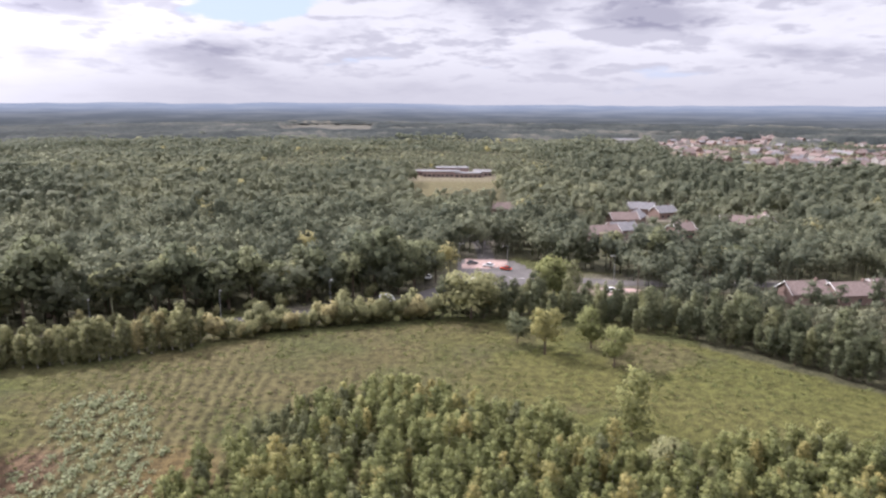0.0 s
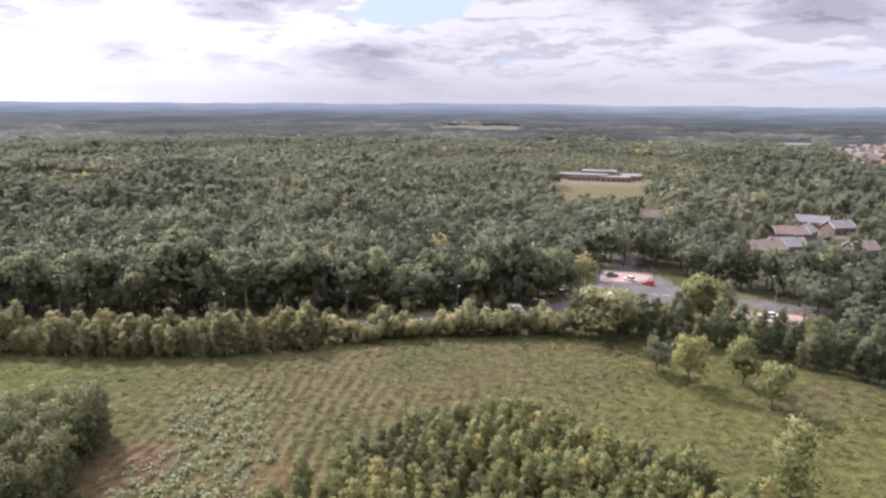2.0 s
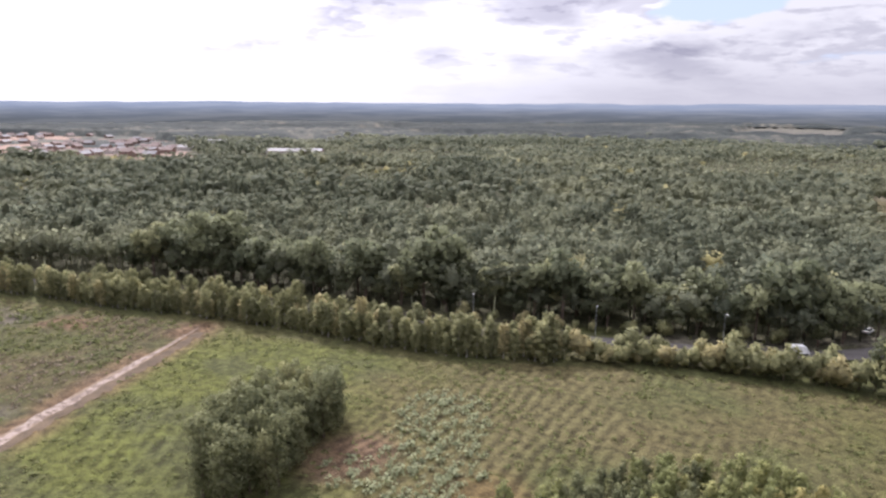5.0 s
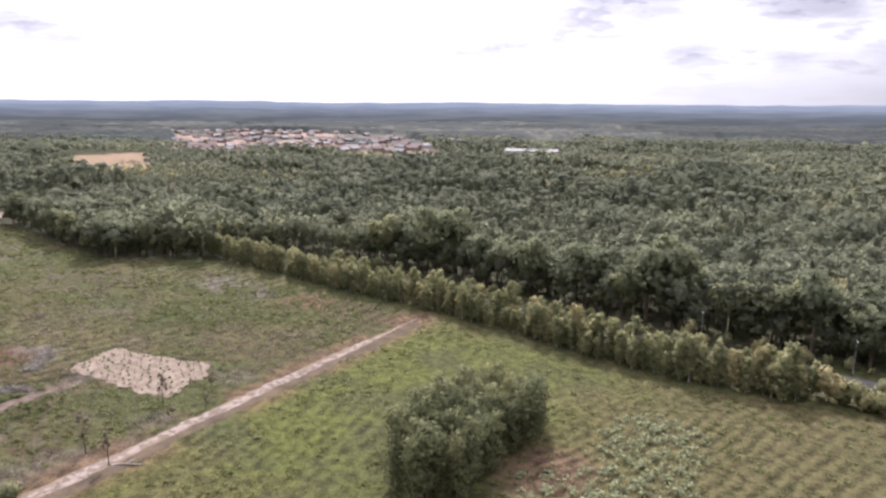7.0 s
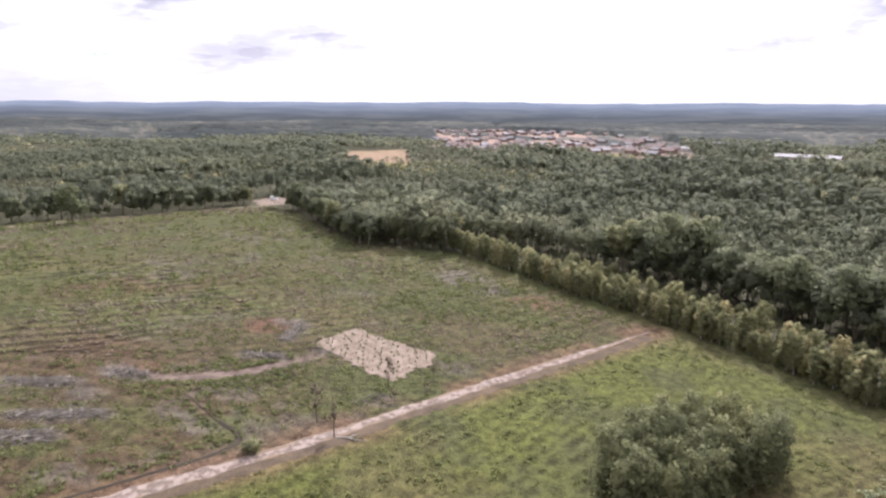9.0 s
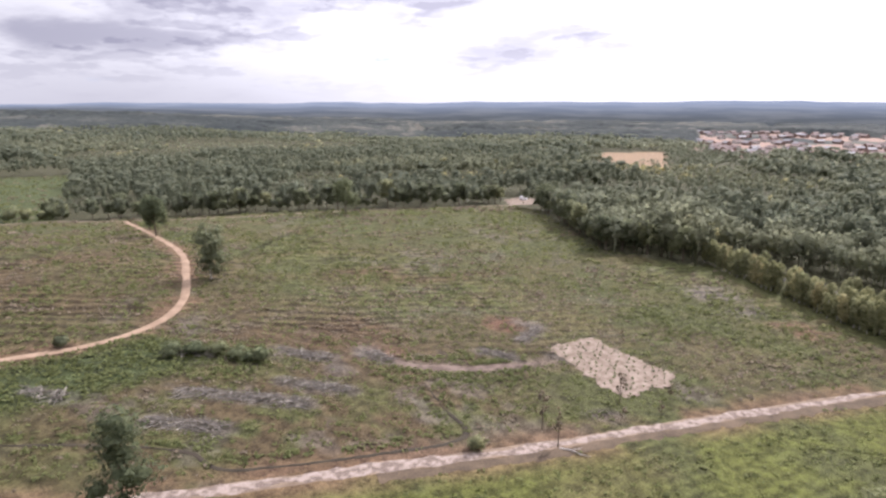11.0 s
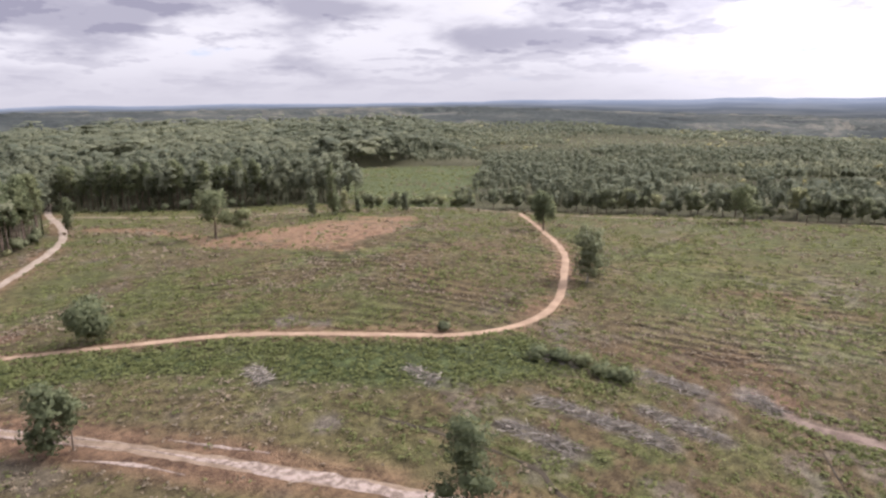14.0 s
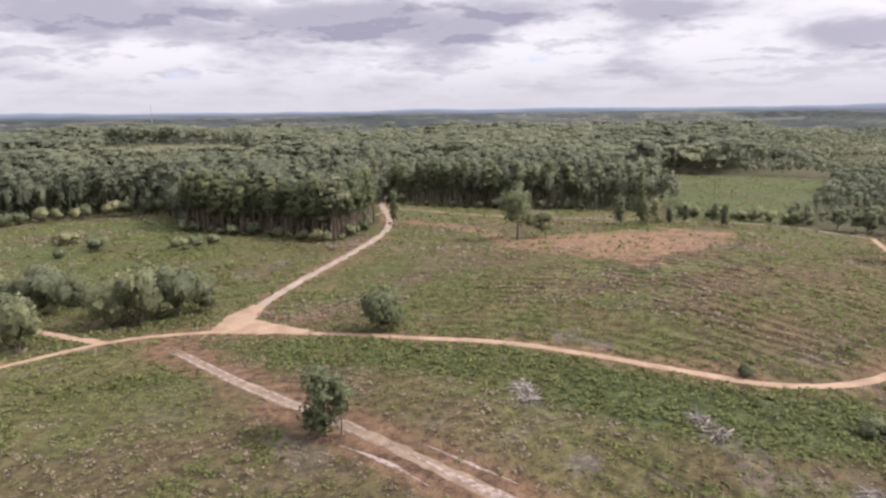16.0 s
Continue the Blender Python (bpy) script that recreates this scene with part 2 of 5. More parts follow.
# dark blue-grey: shade between crowns and distance haze are painted in
M_FARWOOD = leafy("far_woodland_leaves", (0.0292, 0.0344, 0.0344), (0.0648, 0.0688, 0.0615), (0.119, 0.111, 0.0918), 0.1, per_object=False, grain=0.12, hollow_shade=0.85, by_spray=0.1, relief=0.0, wax=0.02)
M_FERN = leafy("bracken_fronds", (0.112, 0.127, 0.0488), (0.181, 0.19, 0.0774), (0.215, 0.19, 0.0937), 0.5, per_object=False, hollow_shade=0.8, crest=1.2, by_spray=0.3, relief=0.3)
M_WEED = leafy("grey_weeds", (0.188, 0.206, 0.115), (0.312, 0.331, 0.198), (0.35, 0.338, 0.204), 0.45, per_object=False, hollow_shade=0.75, by_spray=0.3, relief=0.3)
M_BRUSH = leafy("heather_and_brash", (0.156, 0.125, 0.0876), (0.237, 0.194, 0.141), (0.3, 0.25, 0.211), 0.35, per_object=False, hollow_shade=0.8, crest=1.2, by_spray=0.3, relief=0.3)
M_BRASH = leafy("felled_branches", (0.15, 0.133, 0.11), (0.25, 0.225, 0.19), (0.35, 0.315, 0.275), 0.1, per_object=False, hollow_shade=0.7, relief=0.3)
M_BRICK = plain("red_brick", (0.14, 0.095, 0.08), (0.235, 0.165, 0.14), 0.9, scale=6)
M_TILE = plain("brown_roof_tile", (0.12, 0.0899, 0.0812), (0.232, 0.174, 0.154), 0.85, scale=5)
M_GREY_ROOF = plain("grey_roof_sheet", (0.12, 0.115, 0.12), (0.22, 0.21, 0.212), 0.7, scale=3)
M_RENDER = plain("white_render", (0.302, 0.288, 0.266), (0.446, 0.425, 0.396), 0.8, scale=2)
M_GLASS = plain("window_glass", (0.02, 0.025, 0.03), (0.05, 0.055, 0.06), 0.08, spec=0.8, bump=0)
M_STEEL = plain("galvanised_steel", (0.3, 0.31, 0.31), (0.45, 0.46, 0.46), 0.5, 0.6)
M_RUBBER = plain("black_rubber", (0.015, 0.015, 0.015), (0.04, 0.04, 0.04), 0.9)
M_WHITE_CAR = plain("white_car_paint", (0.72, 0.72, 0.72), (0.85, 0.85, 0.85), 0.25, spec=0.6, bump=0)
M_RED_CAR = plain("red_car_paint", (0.5, 0.06, 0.03), (0.6, 0.09, 0.04), 0.25, spec=0.6, bump=0)
M_DARK_CAR = plain("grey_car_paint", (0.05, 0.055, 0.06), (0.1, 0.1, 0.11), 0.25, spec=0.6, bump=0)
M_LAMP = plain("lamp_lens", (0.5, 0.5, 0.48), (0.7, 0.7, 0.68), 0.3)


# ---- terrain ----
def smooth(a, b, v):
    t = np.clip((v - a) / (b - a), 0, 1)
    return t * t * (3 - 2 * t)


def value_noise(x, y, size, seed=0):
    """Smooth noise from 0 to 1 over arrays, with the given cell size in metres."""
    u, v = np.asarray(x) / size + seed * 17.3, np.asarray(y) / size - seed * 9.1
    i, j = np.floor(u), np.floor(v)
    a, b = u - i, v - j
    a, b = a * a * (3 - 2 * a), b * b * (3 - 2 * b)

    def h(p, q):
        w = np.sin(p * 127.1 + q * 311.7 + seed * 74.7) * 43758.5453
        return w - np.floor(w)

    return (h(i, j) * (1 - a) + h(i + 1, j) * a) * (1 - b) + (h(i, j + 1) * (1 - a) + h(i + 1, j + 1) * a) * b


def fbm(x, y, size, seed=0, octaves=4):
    total, norm = 0.0, 0.0
    for k in range(octaves):
        total, norm = total + value_noise(x, y, size / 2**k, seed + k) / 1.7**k, norm + 1 / 1.7**k
    return total / norm


def height(x, y):
    """Ground level: a low mound, gentle swells, and land that falls away and rises again far off."""
    x, y = np.asarray(x, float), np.asarray(y, float)
    r = np.hypot(x, y)
    h = 11 * np.exp(-((x + 172) ** 2 + (y + 120) ** 2) / (2 * 68**2)) + 5 * np.exp(-((x + 95) ** 2 + (y + 25) ** 2) / (2 * 60**2))
    h = h + 4 * np.exp(-((x + 290) ** 2 + (y + 40) ** 2) / (2 * 70**2))
    h = h - 28 * np.clip((r - 330) / 1100, 0, 1) ** 1.2
    h = h + 16 * np.exp(-((x + 85) ** 2 + (y + 1130) ** 2) / (2 * 210**2))
    yaw = np.degrees(np.arctan2(-x, y)) % 360
    h = h + 48 * smooth(700, 2300, r) * smooth(95, 130, yaw) * smooth(250, 215, yaw)
    return h + 10 * smooth(500, 1500, r) * (fbm(x, y, 900, 5, 3) - 0.5) * 2


def ground_z(x, y):
    return float(height(x, y))


def inside(x, y, poly):
    """Which of the points lie in a polygon."""
    hit = np.zeros(np.shape(x), bool)
    for (x0, y0), (x1, y1) in zip(poly, poly[1:] + poly[:1]):
        if y0 != y1:
            hit ^= ((y0 > y) != (y1 > y)) & (x < (x1 - x0) * (y - y0) / (y1 - y0) + x0)
    return hit


def off_line(x, y, line):
    """Distance of the points from a polyline."""
    best = np.full(np.shape(x), 1e9)
    for (x0, y0), (x1, y1) in zip(line, line[1:]):
        t = np.clip(((x - x0) * (x1 - x0) + (y - y0) * (y1 - y0)) / ((x1 - x0) ** 2 + (y1 - y0) ** 2), 0, 1)
        best = np.minimum(best, np.hypot(x - x0 - t * (x1 - x0), y - y0 - t * (y1 - y0)))
    return best


def curve_points(line, step=2.0):
    """A smooth run of points through a polyline."""
    p = [Vector((*q, 0)) for q in line]
    p = [2 * p[0] - p[1], *p, 2 * p[-1] - p[-2]]
    out = []
    for a, b, c, d in zip(p, p[1:], p[2:], p[3:]):
        count = max(1, int((c - b).length / step))
        for k in range(count):
            t = k / count
            q = 0.5 * (2 * b + (c - a) * t + (2 * a - 5 * b + 4 * c - d) * t * t + (3 * b - a - 3 * c + d) * t**3)
            out.append((q.x, q.y))
    return out + [tuple(line[-1])]


# the plan, in metres
OPEN = [(190, 20), (93, 137), (66, 164), (34, 182), (0, 184), (-45, 170), (-58, 158), (-94, 142), (-150, 130), (-190, 116), (-250, 100), (-272, 66), (-315, 55),
        (-378, 42), (-404, 28), (-375, -18), (-353, -72), (-330, -130), (-316, -190), (-318, -250), (-280, -300), (-225, -335), (-195, -372), (-182, -400), (-165, -400),
        (-150, -345), (-136, -306), (-105, -272), (-84, -305), (-57, -331), (-43, -360), (-40, -428), (-3, -424), (40, -420), (78, -340), (120, -250), (230, -100)]
ROADSIDE = [(-266, 118), (-221, 147), (-147, 168), (-94, 181), (-63, 193), (-15, 208), (4, 232), (3, 268), (30, 268), (48, 244), (64, 240),
            (66, 210), (66, 160), (34, 178), (0, 180), (-20, 176), (-45, 166), (-63, 152), (-94, 138), (-150, 126), (-190, 112), (-250, 96)]
SCHOOL_FIELD = [(-21, 392), (32, 392), (46, 590), (-31, 590)]
SCHOOL_YARD = [(-31, 590), (46, 590), (52, 690), (-34, 690)]
TAN_FIELD = [(-740, 110), (-735, 182), (-1131, 250), (-1145, 140)]
TOWN = [(-1262, 318), (-923, 323), (-960, 440), (-810, 494), (-713, 521), (-1401, 927), (-1668, 929), (-1988, 725), (-2025, 507)]
GLADE = [(-285, -248), (-318, -205), (-420, -262), (-610, -392), (-575, -450), (-505, -520), (-425, -430), (-330, -312)]
FAR_FIELD = [(-470, 1950), (-200, 1950), (-250, 2560), (-540, 2520)]
RISE_FIELD = [(-175, -1020), (5, -1020), (15, -1240), (-195, -1240)]
SUBURB = [(58, 262), (108, 262), (176, 322), (162, 402), (84, 402), (60, 310)]
FAR_TOWN = [(260, 690), (400, 560), (700, 800), (1050, 1350), (1000, 1900), (640, 2000), (480, 1600), (330, 1000)]
TERRACE = [(110, 202), (166, 209), (170, 226), (108, 224)]
DITCH = [(-126, 17), (-116, 22), (-106, 27), (-97, 14), (-88, -6), (-91, -15), (-90, -32), (-86, -53)]
GULLY = [(-141, 2), (-139, 5), (-135, 12), (-135, 19), (-136, 26), (-140, 33), (-146, 42)]
HEDGE = [(-258, 102), (-220, 114), (-190, 122), (-150, 136), (-120, 143), (-94, 148), (-62, 162)]
LOW_HEDGE = [(-58, 167), (-40, 176), (-20, 183), (-2, 187)]
EAST_LINE = [(0, 188), (16, 188), (34, 186), (52, 178), (70, 167), (84, 153), (97, 139), (112, 122)]
MAIN_ROAD = [(-262, 112), (-221, 130), (-185, 142), (-150, 153), (-110, 164), (-80, 174), (-62, 182), (-40, 191), (-20, 201), (-6, 212), (8, 230), (15, 246), (17, 268), (16, 300), (12, 340)]
SIDE_ROAD = [(10, 228), (24, 236), (40, 234), (56, 229), (80, 227), (116, 227)]

PALE_TRACK = [(-150, 127), (-139, 104), (-129, 83), (-117, 60), (-108, 44), (-100, 29), (-94, 17), (-83, -5), (-74, -28), (-66, -49), (-58, -72), (-48, -97), (-41, -114), (-33, -137), (-28, -150)]
LOOP = [(38, -145), (9, -156), (-13, -163), (-29, -161), (-47, -152), (-68, -132), (-83, -115), (-97, -98), (-115, -68), (-126, -54), (-140, -48), (-158, -50), (-184, -62), (-210, -77), (-241, -102), (-281, -134), (-312, -160)]
PINE_TRACK = [(-40, -156), (-51, -169), (-70, -196), (-102, -237), (-135, -286), (-154, -332), (-169, -385), (-190, -440)]
SPUR = [(8, -190), (-5, -173), (-14, -163)]
FAR_TRACK = [(-150, -345), (-173, -362), (-212, -303), (-307, -223), (-314, -161), (-324, -107), (-362, -43), (-400, 28)]
SIDE_RUT = [(-59, -56), (-56, -66), (-51, -76)]
SAND_PATCH = [(-156, 41), (-166, 53), (-155, 60), (-144, 70), (-137, 66), (-129, 56), (-137, 51)]
BRASH = [((-110, -25), (-111, -2)), ((-99, -25), (-99, -12)), ((-119, -9), (-118, 4)), ((-139, 3), (-135, 8)), ((-134, -15), (-133, -4)), ((-88, -79), (-85, -71)), ((-105, -52), (-104, -44)), ((-148, 27), (-145, 34)), ((-126, -36), (-128, -28)), ((-158, 36), (-169, 40))]
FORK = [(-38, -156), (-45, -170), (-54, -178), (-57, -173), (-52, -161), (-64, -138), (-50, -146)]
YARD = [(-398, 26), (-404, 44), (-436, 46), (-446, 30), (-424, 20)]
HOUSES = [(70, 304, 20, 18), (82, 313, 15, 13), (91, 345, 10, 14), (99, 352, 60, 12), (112, 386, -10, 14), (120, 372, 25, 12), (110, 313, 20, 10), (149, 337, -12, 22), (164, 346, 70, 10), (34, 380, 5, 16)]
TERRACE_ROW = [(113, 208, 8, 13), (127, 207, 8, 14), (141, 212, 12, 13), (155, 216, 12, 12)]
SHEDS = [(-732, 669, 50), (-700, 690, 26), (-1021, 896, 60), (-1069, 755, 55), (-1243, 938, 60), (-1062, 862, 45), (416, 1579, 70)]
FIELD = [(190, 20), (93, 137), (66, 164), (34, 182), (0, 184), (-45, 170), (-94, 142), (-150, 130), (-128, 83), (-100, 29), (-74, -28), (0, -20)]
MOUND_TOP = [(-158, -212), (-165, -180), (-171, -138), (-190, -140), (-278, -200), (-262, -222), (-190, -226)]
CLEARINGS = [OPEN, ROADSIDE, SCHOOL_FIELD, SCHOOL_YARD, TAN_FIELD, TOWN, GLADE, FAR_FIELD, TERRACE, YARD, RISE_FIELD]


# ---- mesh helpers ----
def part(name, bm, mat, parent=None, label=""):
    """One mesh object under a thing or a part."""
    me = bpy.data.meshes.new(name)
    bm.to_mesh(me)
    bm.free()
    me.materials.append(mat)
    ob = new(name, me)
    ob.parent = parent
    return tagged(ob, label=label)


def thing(name, label, category, group="", kind=""):
    return tagged(new(name), label, category, group, kind)


def soup(name, tris, mat, tint=None, normals=None):
    """A mesh from an array of loose triangles (n, 3, 3), with a tone and a shading normal per face."""
    tris = np.asarray(tris, np.float32)
    n, k = len(tris), tris.shape[1]
    me = bpy.data.meshes.new(name)
    me.vertices.add(n * k)
    me.vertices.foreach_set("co", tris.ravel())
    me.loops.add(n * k)
    me.loops.foreach_set("vertex_index", np.arange(n * k, dtype=np.int32))
    me.polygons.add(n)
    me.polygons.foreach_set("loop_start", np.arange(0, n * k, k, dtype=np.int32))
    me.polygons.foreach_set("loop_total", np.full(n, k, np.int32))
    if tint is not None:
        a = me.attributes.new("tint", "FLOAT", "POINT")
        a.data.foreach_set("value", np.repeat(np.asarray(tint, np.float32), k))
    if normals is not None:
        a = me.attributes.new("custom_normal", "FLOAT_VECTOR", "POINT")
        a.data.foreach_set("vector", np.repeat(np.asarray(normals, np.float32), k, axis=0).ravel())
    me.materials.append(mat)
    me.update(calc_edges=True)
    return me


def grid_mesh(name, co, wrap, mat, colours=None, keep=None, smooth_faces=True):
    """A sheet from a (rows, columns, 3) array of points."""
    rows, cols = co.shape[:2]
    i, j = np.meshgrid(np.arange(rows - 1), np.arange(cols if wrap else cols - 1), indexing="ij")
    k = (j + 1) % cols
    faces = np.stack([i * cols + j, (i + 1) * cols + j, (i + 1) * cols + k, i * cols + k], -1).reshape(-1, 4)
    if keep is not None:
        faces = faces[keep.reshape(-1)[faces].all(1)]
    me = bpy.data.meshes.new(name)
    me.vertices.add(rows * cols)
    me.vertices.foreach_set("co", co.astype(np.float32).ravel())
    me.loops.add(faces.size)
    me.loops.foreach_set("vertex_index", faces.astype(np.int32).ravel())
    me.polygons.add(len(faces))
    me.polygons.foreach_set("loop_start", np.arange(0, faces.size, 4, dtype=np.int32))
    me.polygons.foreach_set("loop_total", np.full(len(faces), 4, np.int32))
    if colours is not None:
        a = me.attributes.new("cover", "FLOAT_COLOR", "POINT")
        rgba = np.concatenate([colours, np.ones((*colours.shape[:2], 1))], -1)
        a.data.foreach_set("color", rgba.astype(np.float32).ravel())
    me.materials.append(mat)
    me.update(calc_edges=True)
    me.polygons.foreach_set("use_smooth", np.full(len(faces), smooth_faces))
    return me


def box(bm, x0, y0, z0, x1, y1, z1):
    v = [bm.verts.new((x, y, z)) for z in (z0, z1) for x, y in ((x0, y0), (x1, y0), (x1, y1), (x0, y1))]
    for a in ((3, 2, 1, 0), (4, 5, 6, 7), (0, 1, 5, 4), (1, 2, 6, 5), (2, 3, 7, 6), (3, 0, 4, 7)):
        bm.faces.new([v[k] for k in a])
    return v


def tube(bm, points, radii, sides=6):
    """A tapering limb along points."""
    rings = []
    for k, (p, r) in enumerate(zip(points, radii)):
        d = (Vector(points[min(k + 1, len(points) - 1)]) - Vector(points[max(k - 1, 0)])).normalized()
        a = d.orthogonal().normalized()
        b = d.cross(a)
        rings.append([bm.verts.new(Vector(p) + r * (a * math.cos(2 * math.pi * s / sides) + b * math.sin(2 * math.pi * s / sides))) for s in range(sides)])
    for lo, hi in zip(rings, rings[1:]):
        for s in range(sides):
            bm.faces.new((lo[s], lo[(s + 1) % sides], hi[(s + 1) % sides], hi[s]))
    bm.faces.new(rings[-1])
    bm.faces.new(rings[0][::-1])


# ---- ground ----
rng = np.random.default_rng(7)
GRASS, LIME, OLIVE = np.array((0.093, 0.099, 0.041)), np.array((0.12, 0.132, 0.036)), np.array((0.104, 0.1, 0.044))
HEATH, STRAW, BARE, DUST = np.array((0.108, 0.082, 0.05)), np.array((0.14, 0.115, 0.06)), np.array((0.19, 0.12, 0.08)), np.array((0.165, 0.142, 0.122))
LITTER = np.array((0.09, 0.088, 0.055))


# bare scars and pale patches in the heath: place, size and tone
SCARS = [(-169, 33, 9, BARE * np.array((0.9, 0.8, 0.85))), (-172, 38, 6, DUST), (-214, 94, 12, DUST), (-198, 100, 8, DUST * 0.9), (-182, 110, 10, BARE), (-108, -94, 5, DUST), (-111, -86, 4, DUST),
         (-82, -50, 4, DUST), (-46, -206, 6, DUST), (-58, -220, 5, DUST), (-74, -236, 7, DUST * 0.9), (-67, -155, 8, BARE * np.array((0.9, 0.85, 0.95))), (-60, -158, 6, BARE * 0.9), (-140, 8, 6, BARE * 0.9),
         (-139, 2, 4, DUST), (-128, -2, 4, DUST * 0.9), (-150, 46, 5, DUST * 0.8), (-120, 52, 5, DUST * 0.7)]


def blend(a, b, f):
    return a * (1 - f[..., None]) + b * f[..., None]


def row_phase(x, y):
    """Planting rows, counted across: along the field, beside the track, and round the mound; and how strongly they show."""
    by_track = smooth(46, 38, off_line(x, y, PALE_TRACK))
    field = np.where(by_track > 0.5, x * 0.77 + y * 0.64, x * 0.99 + y * 0.11)
    heath = np.where((x < -150) & (y > -60), x * 0.93 + y * 0.37, np.hypot(x, y + 40))
    own = inside(x, y, FIELD)
    u = np.where(own, field / 2.7, heath / 4.6)
    strong = (0.12 + 0.88 * smooth(0.42, 0.6, fbm(x, y, 32, 17))) * np.where(own, smooth(25, -25, x) * 0.5 + 0.1, 1.0) * (1 - own * 4 * by_track * (1 - by_track))
    strong = np.maximum(strong, own * smooth(34, 18, np.hypot((x + 52) * 0.9, (y - 118) * 0.8)))
    strong = np.where(own, strong, strong * (0.3 + 1.7 * np.exp(-((x + 172) ** 2 + (y + 115) ** 2) / (2 * 60**2))))
    strong = np.where(~own & (x < -150) & (y > -60), strong * 3.2, strong)
    return u, np.clip(strong, 0, 2)


def rows_of(x, y):
    u, strong = row_phase(x, y)
    return 0.5 + 0.5 * np.minimum(strong, 1) * np.sin(2 * np.pi * u + 5 * fbm(x, y, 9, 4))


def sight(x, y, spots, nearer, wide):
    """Distance kept from each spot and from the open strip before it."""
    out = np.full(np.shape(x), 1e9)
    for p in spots:
        out = np.minimum(out, off_line(x, y, [(p[0], p[1]), (p[0] * nearer, p[1] * nearer)]) - wide)
    return out


def cover_of(x, y):
    """Base colour of the ground cover."""
    wide, mid = fbm(x, y, 45, 1), fbm(x, y, 14, 2)
    c = blend(GRASS * np.ones((*x.shape, 1)), OLIVE, smooth(0.4, 0.62, mid))
    field = inside(x, y, FIELD)
    lime = smooth(75, 20, off_line(x, y, [(-118, 100), (-80, 20)])) * field
    c = blend(c, LIME, 0.8 * lime * smooth(0.25, 0.5, mid))
    c = blend(c, STRAW, 0.6 * smooth(0.45, 0.65, wide) * field)
    c = blend(c, LIME * np.array((1.08, 1.02, 1.1)), 0.6 * smooth(-20, 30, x) * field * smooth(0.3, 0.5, mid))
    heath = inside(x, y, OPEN) & ~field
    c = blend(c, HEATH, 0.7 * smooth(0.49, 0.61, wide) * heath * (1 - 0.75 * smooth(-165, -200, x) * smooth(-70, -40, y)))
    c = blend(c, STRAW, 0.5 * smooth(0.52, 0.7, fbm(x, y, 20, 9)) * heath)
    c = blend(c, DUST, 0.5 * smooth(0.62, 0.74, fbm(x, y, 11, 4)) * heath * smooth(0.4, 0.6, fbm(x, y, 60, 6)))
    # brown heather on the mound and over the felled ground
    mound = np.exp(-((x + 172) ** 2 + (y + 115) ** 2) / (2 * 55**2))
    c = blend(c, HEATH * np.array((1.06, 1.0, 1.0)), 0.75 * mound * smooth(0.45, 0.57, mid) * heath)
    felled = smooth(52, 25, np.hypot(x + 118, (y + 8) * 0.85)) * heath
    c = blend(c, HEATH * np.array((1.06, 1.0, 1.0)), 0.85 * felled * smooth(0.45, 0.55, fbm(x, y, 9, 19)))
    c = blend(c, DUST, 0.5 * felled * smooth(0.57, 0.65, fbm(x, y, 7, 20)))
    c = blend(c, HEATH * np.array((1.1, 1.0, 1.0)), 0.8 * smooth(14, 6, off_line(x, y, [(-206, -21), (-211, -2), (-226, 20)])) * smooth(0.3, 0.5, mid))
    c = blend(c, HEATH * np.array((1.1, 1.0, 1.0)), 0.8 * smooth(16, 6, off_line(x, y, [(-143, -4), (-154, -1)])) * smooth(0.3, 0.5, mid))
    wash = smooth(4.5, 1.0, off_line(x, y, GULLY) + 3.0 * (fbm(x, y, 4, 23) - 0.5))
    c = blend(c, DUST * np.array((1.05, 0.95, 0.9)), 0.8 * wash)
    for px, py, size, tone in SCARS:
        c = blend(c, tone, 0.85 * smooth(size, size * 0.35, np.hypot(x - px, y - py) + size * 1.5 * (fbm(x, y, 5, 27) - 0.5)))
    for a, b in BRASH:
        c = blend(c, DUST * 0.95, 0.75 * smooth(3.4, 1.2, off_line(x, y, [a, b]) + 2.0 * (fbm(x, y, 3, 22) - 0.5)))
    c = blend(c, np.array((0.06, 0.086, 0.034)), 0.8 * smooth(17, 6, off_line(x, y, [(-60, -128), (-84, -104), (-105, -58), (-122, -40)])) * smooth(0.3, 0.5, mid))
    c = blend(c, np.array((0.075, 0.1, 0.036)), 0.7 * smooth(70, 45, np.hypot(x + 10, (y + 330) * 0.7)) * heath * smooth(0.35, 0.5, mid))
    c = blend(c, STRAW * np.array((1.15, 1.0, 0.9)), 0.8 * smooth(11, 4, np.hypot(x + 44, (y - 101) * 0.7)))
    wx, wy = x + 26 * (fbm(x, y, 22, 95) - 0.5), y + 26 * (fbm(x, y, 22, 96) - 0.5)
    c = blend(c, BARE * 1.3, 0.9 * inside(wx, wy, MOUND_TOP) * smooth(0.25, 0.48, mid))
    c = blend(c, BARE * 1.2, 0.8 * smooth(8, 3, off_line(x, y, [(-160, -310), (-172, -282), (-173, -240), (-160, -203), (-163, -178), (-168, -137)]) + 5 * (fbm(x, y, 9, 28) - 0.5)))
    # bare earth beside the pine clump, toned darker to paint in its shadow
    c = blend(c, BARE * np.array((0.8, 0.8, 0.85)), 0.8 * smooth(9, 4, np.hypot((x + 70) * 0.9, (y - 101) * 0.7)))
    c = blend(c, BARE, 0.8 * smooth(9, 2, off_line(x, y, PALE_TRACK)) * smooth(0.25, 0.55, mid))
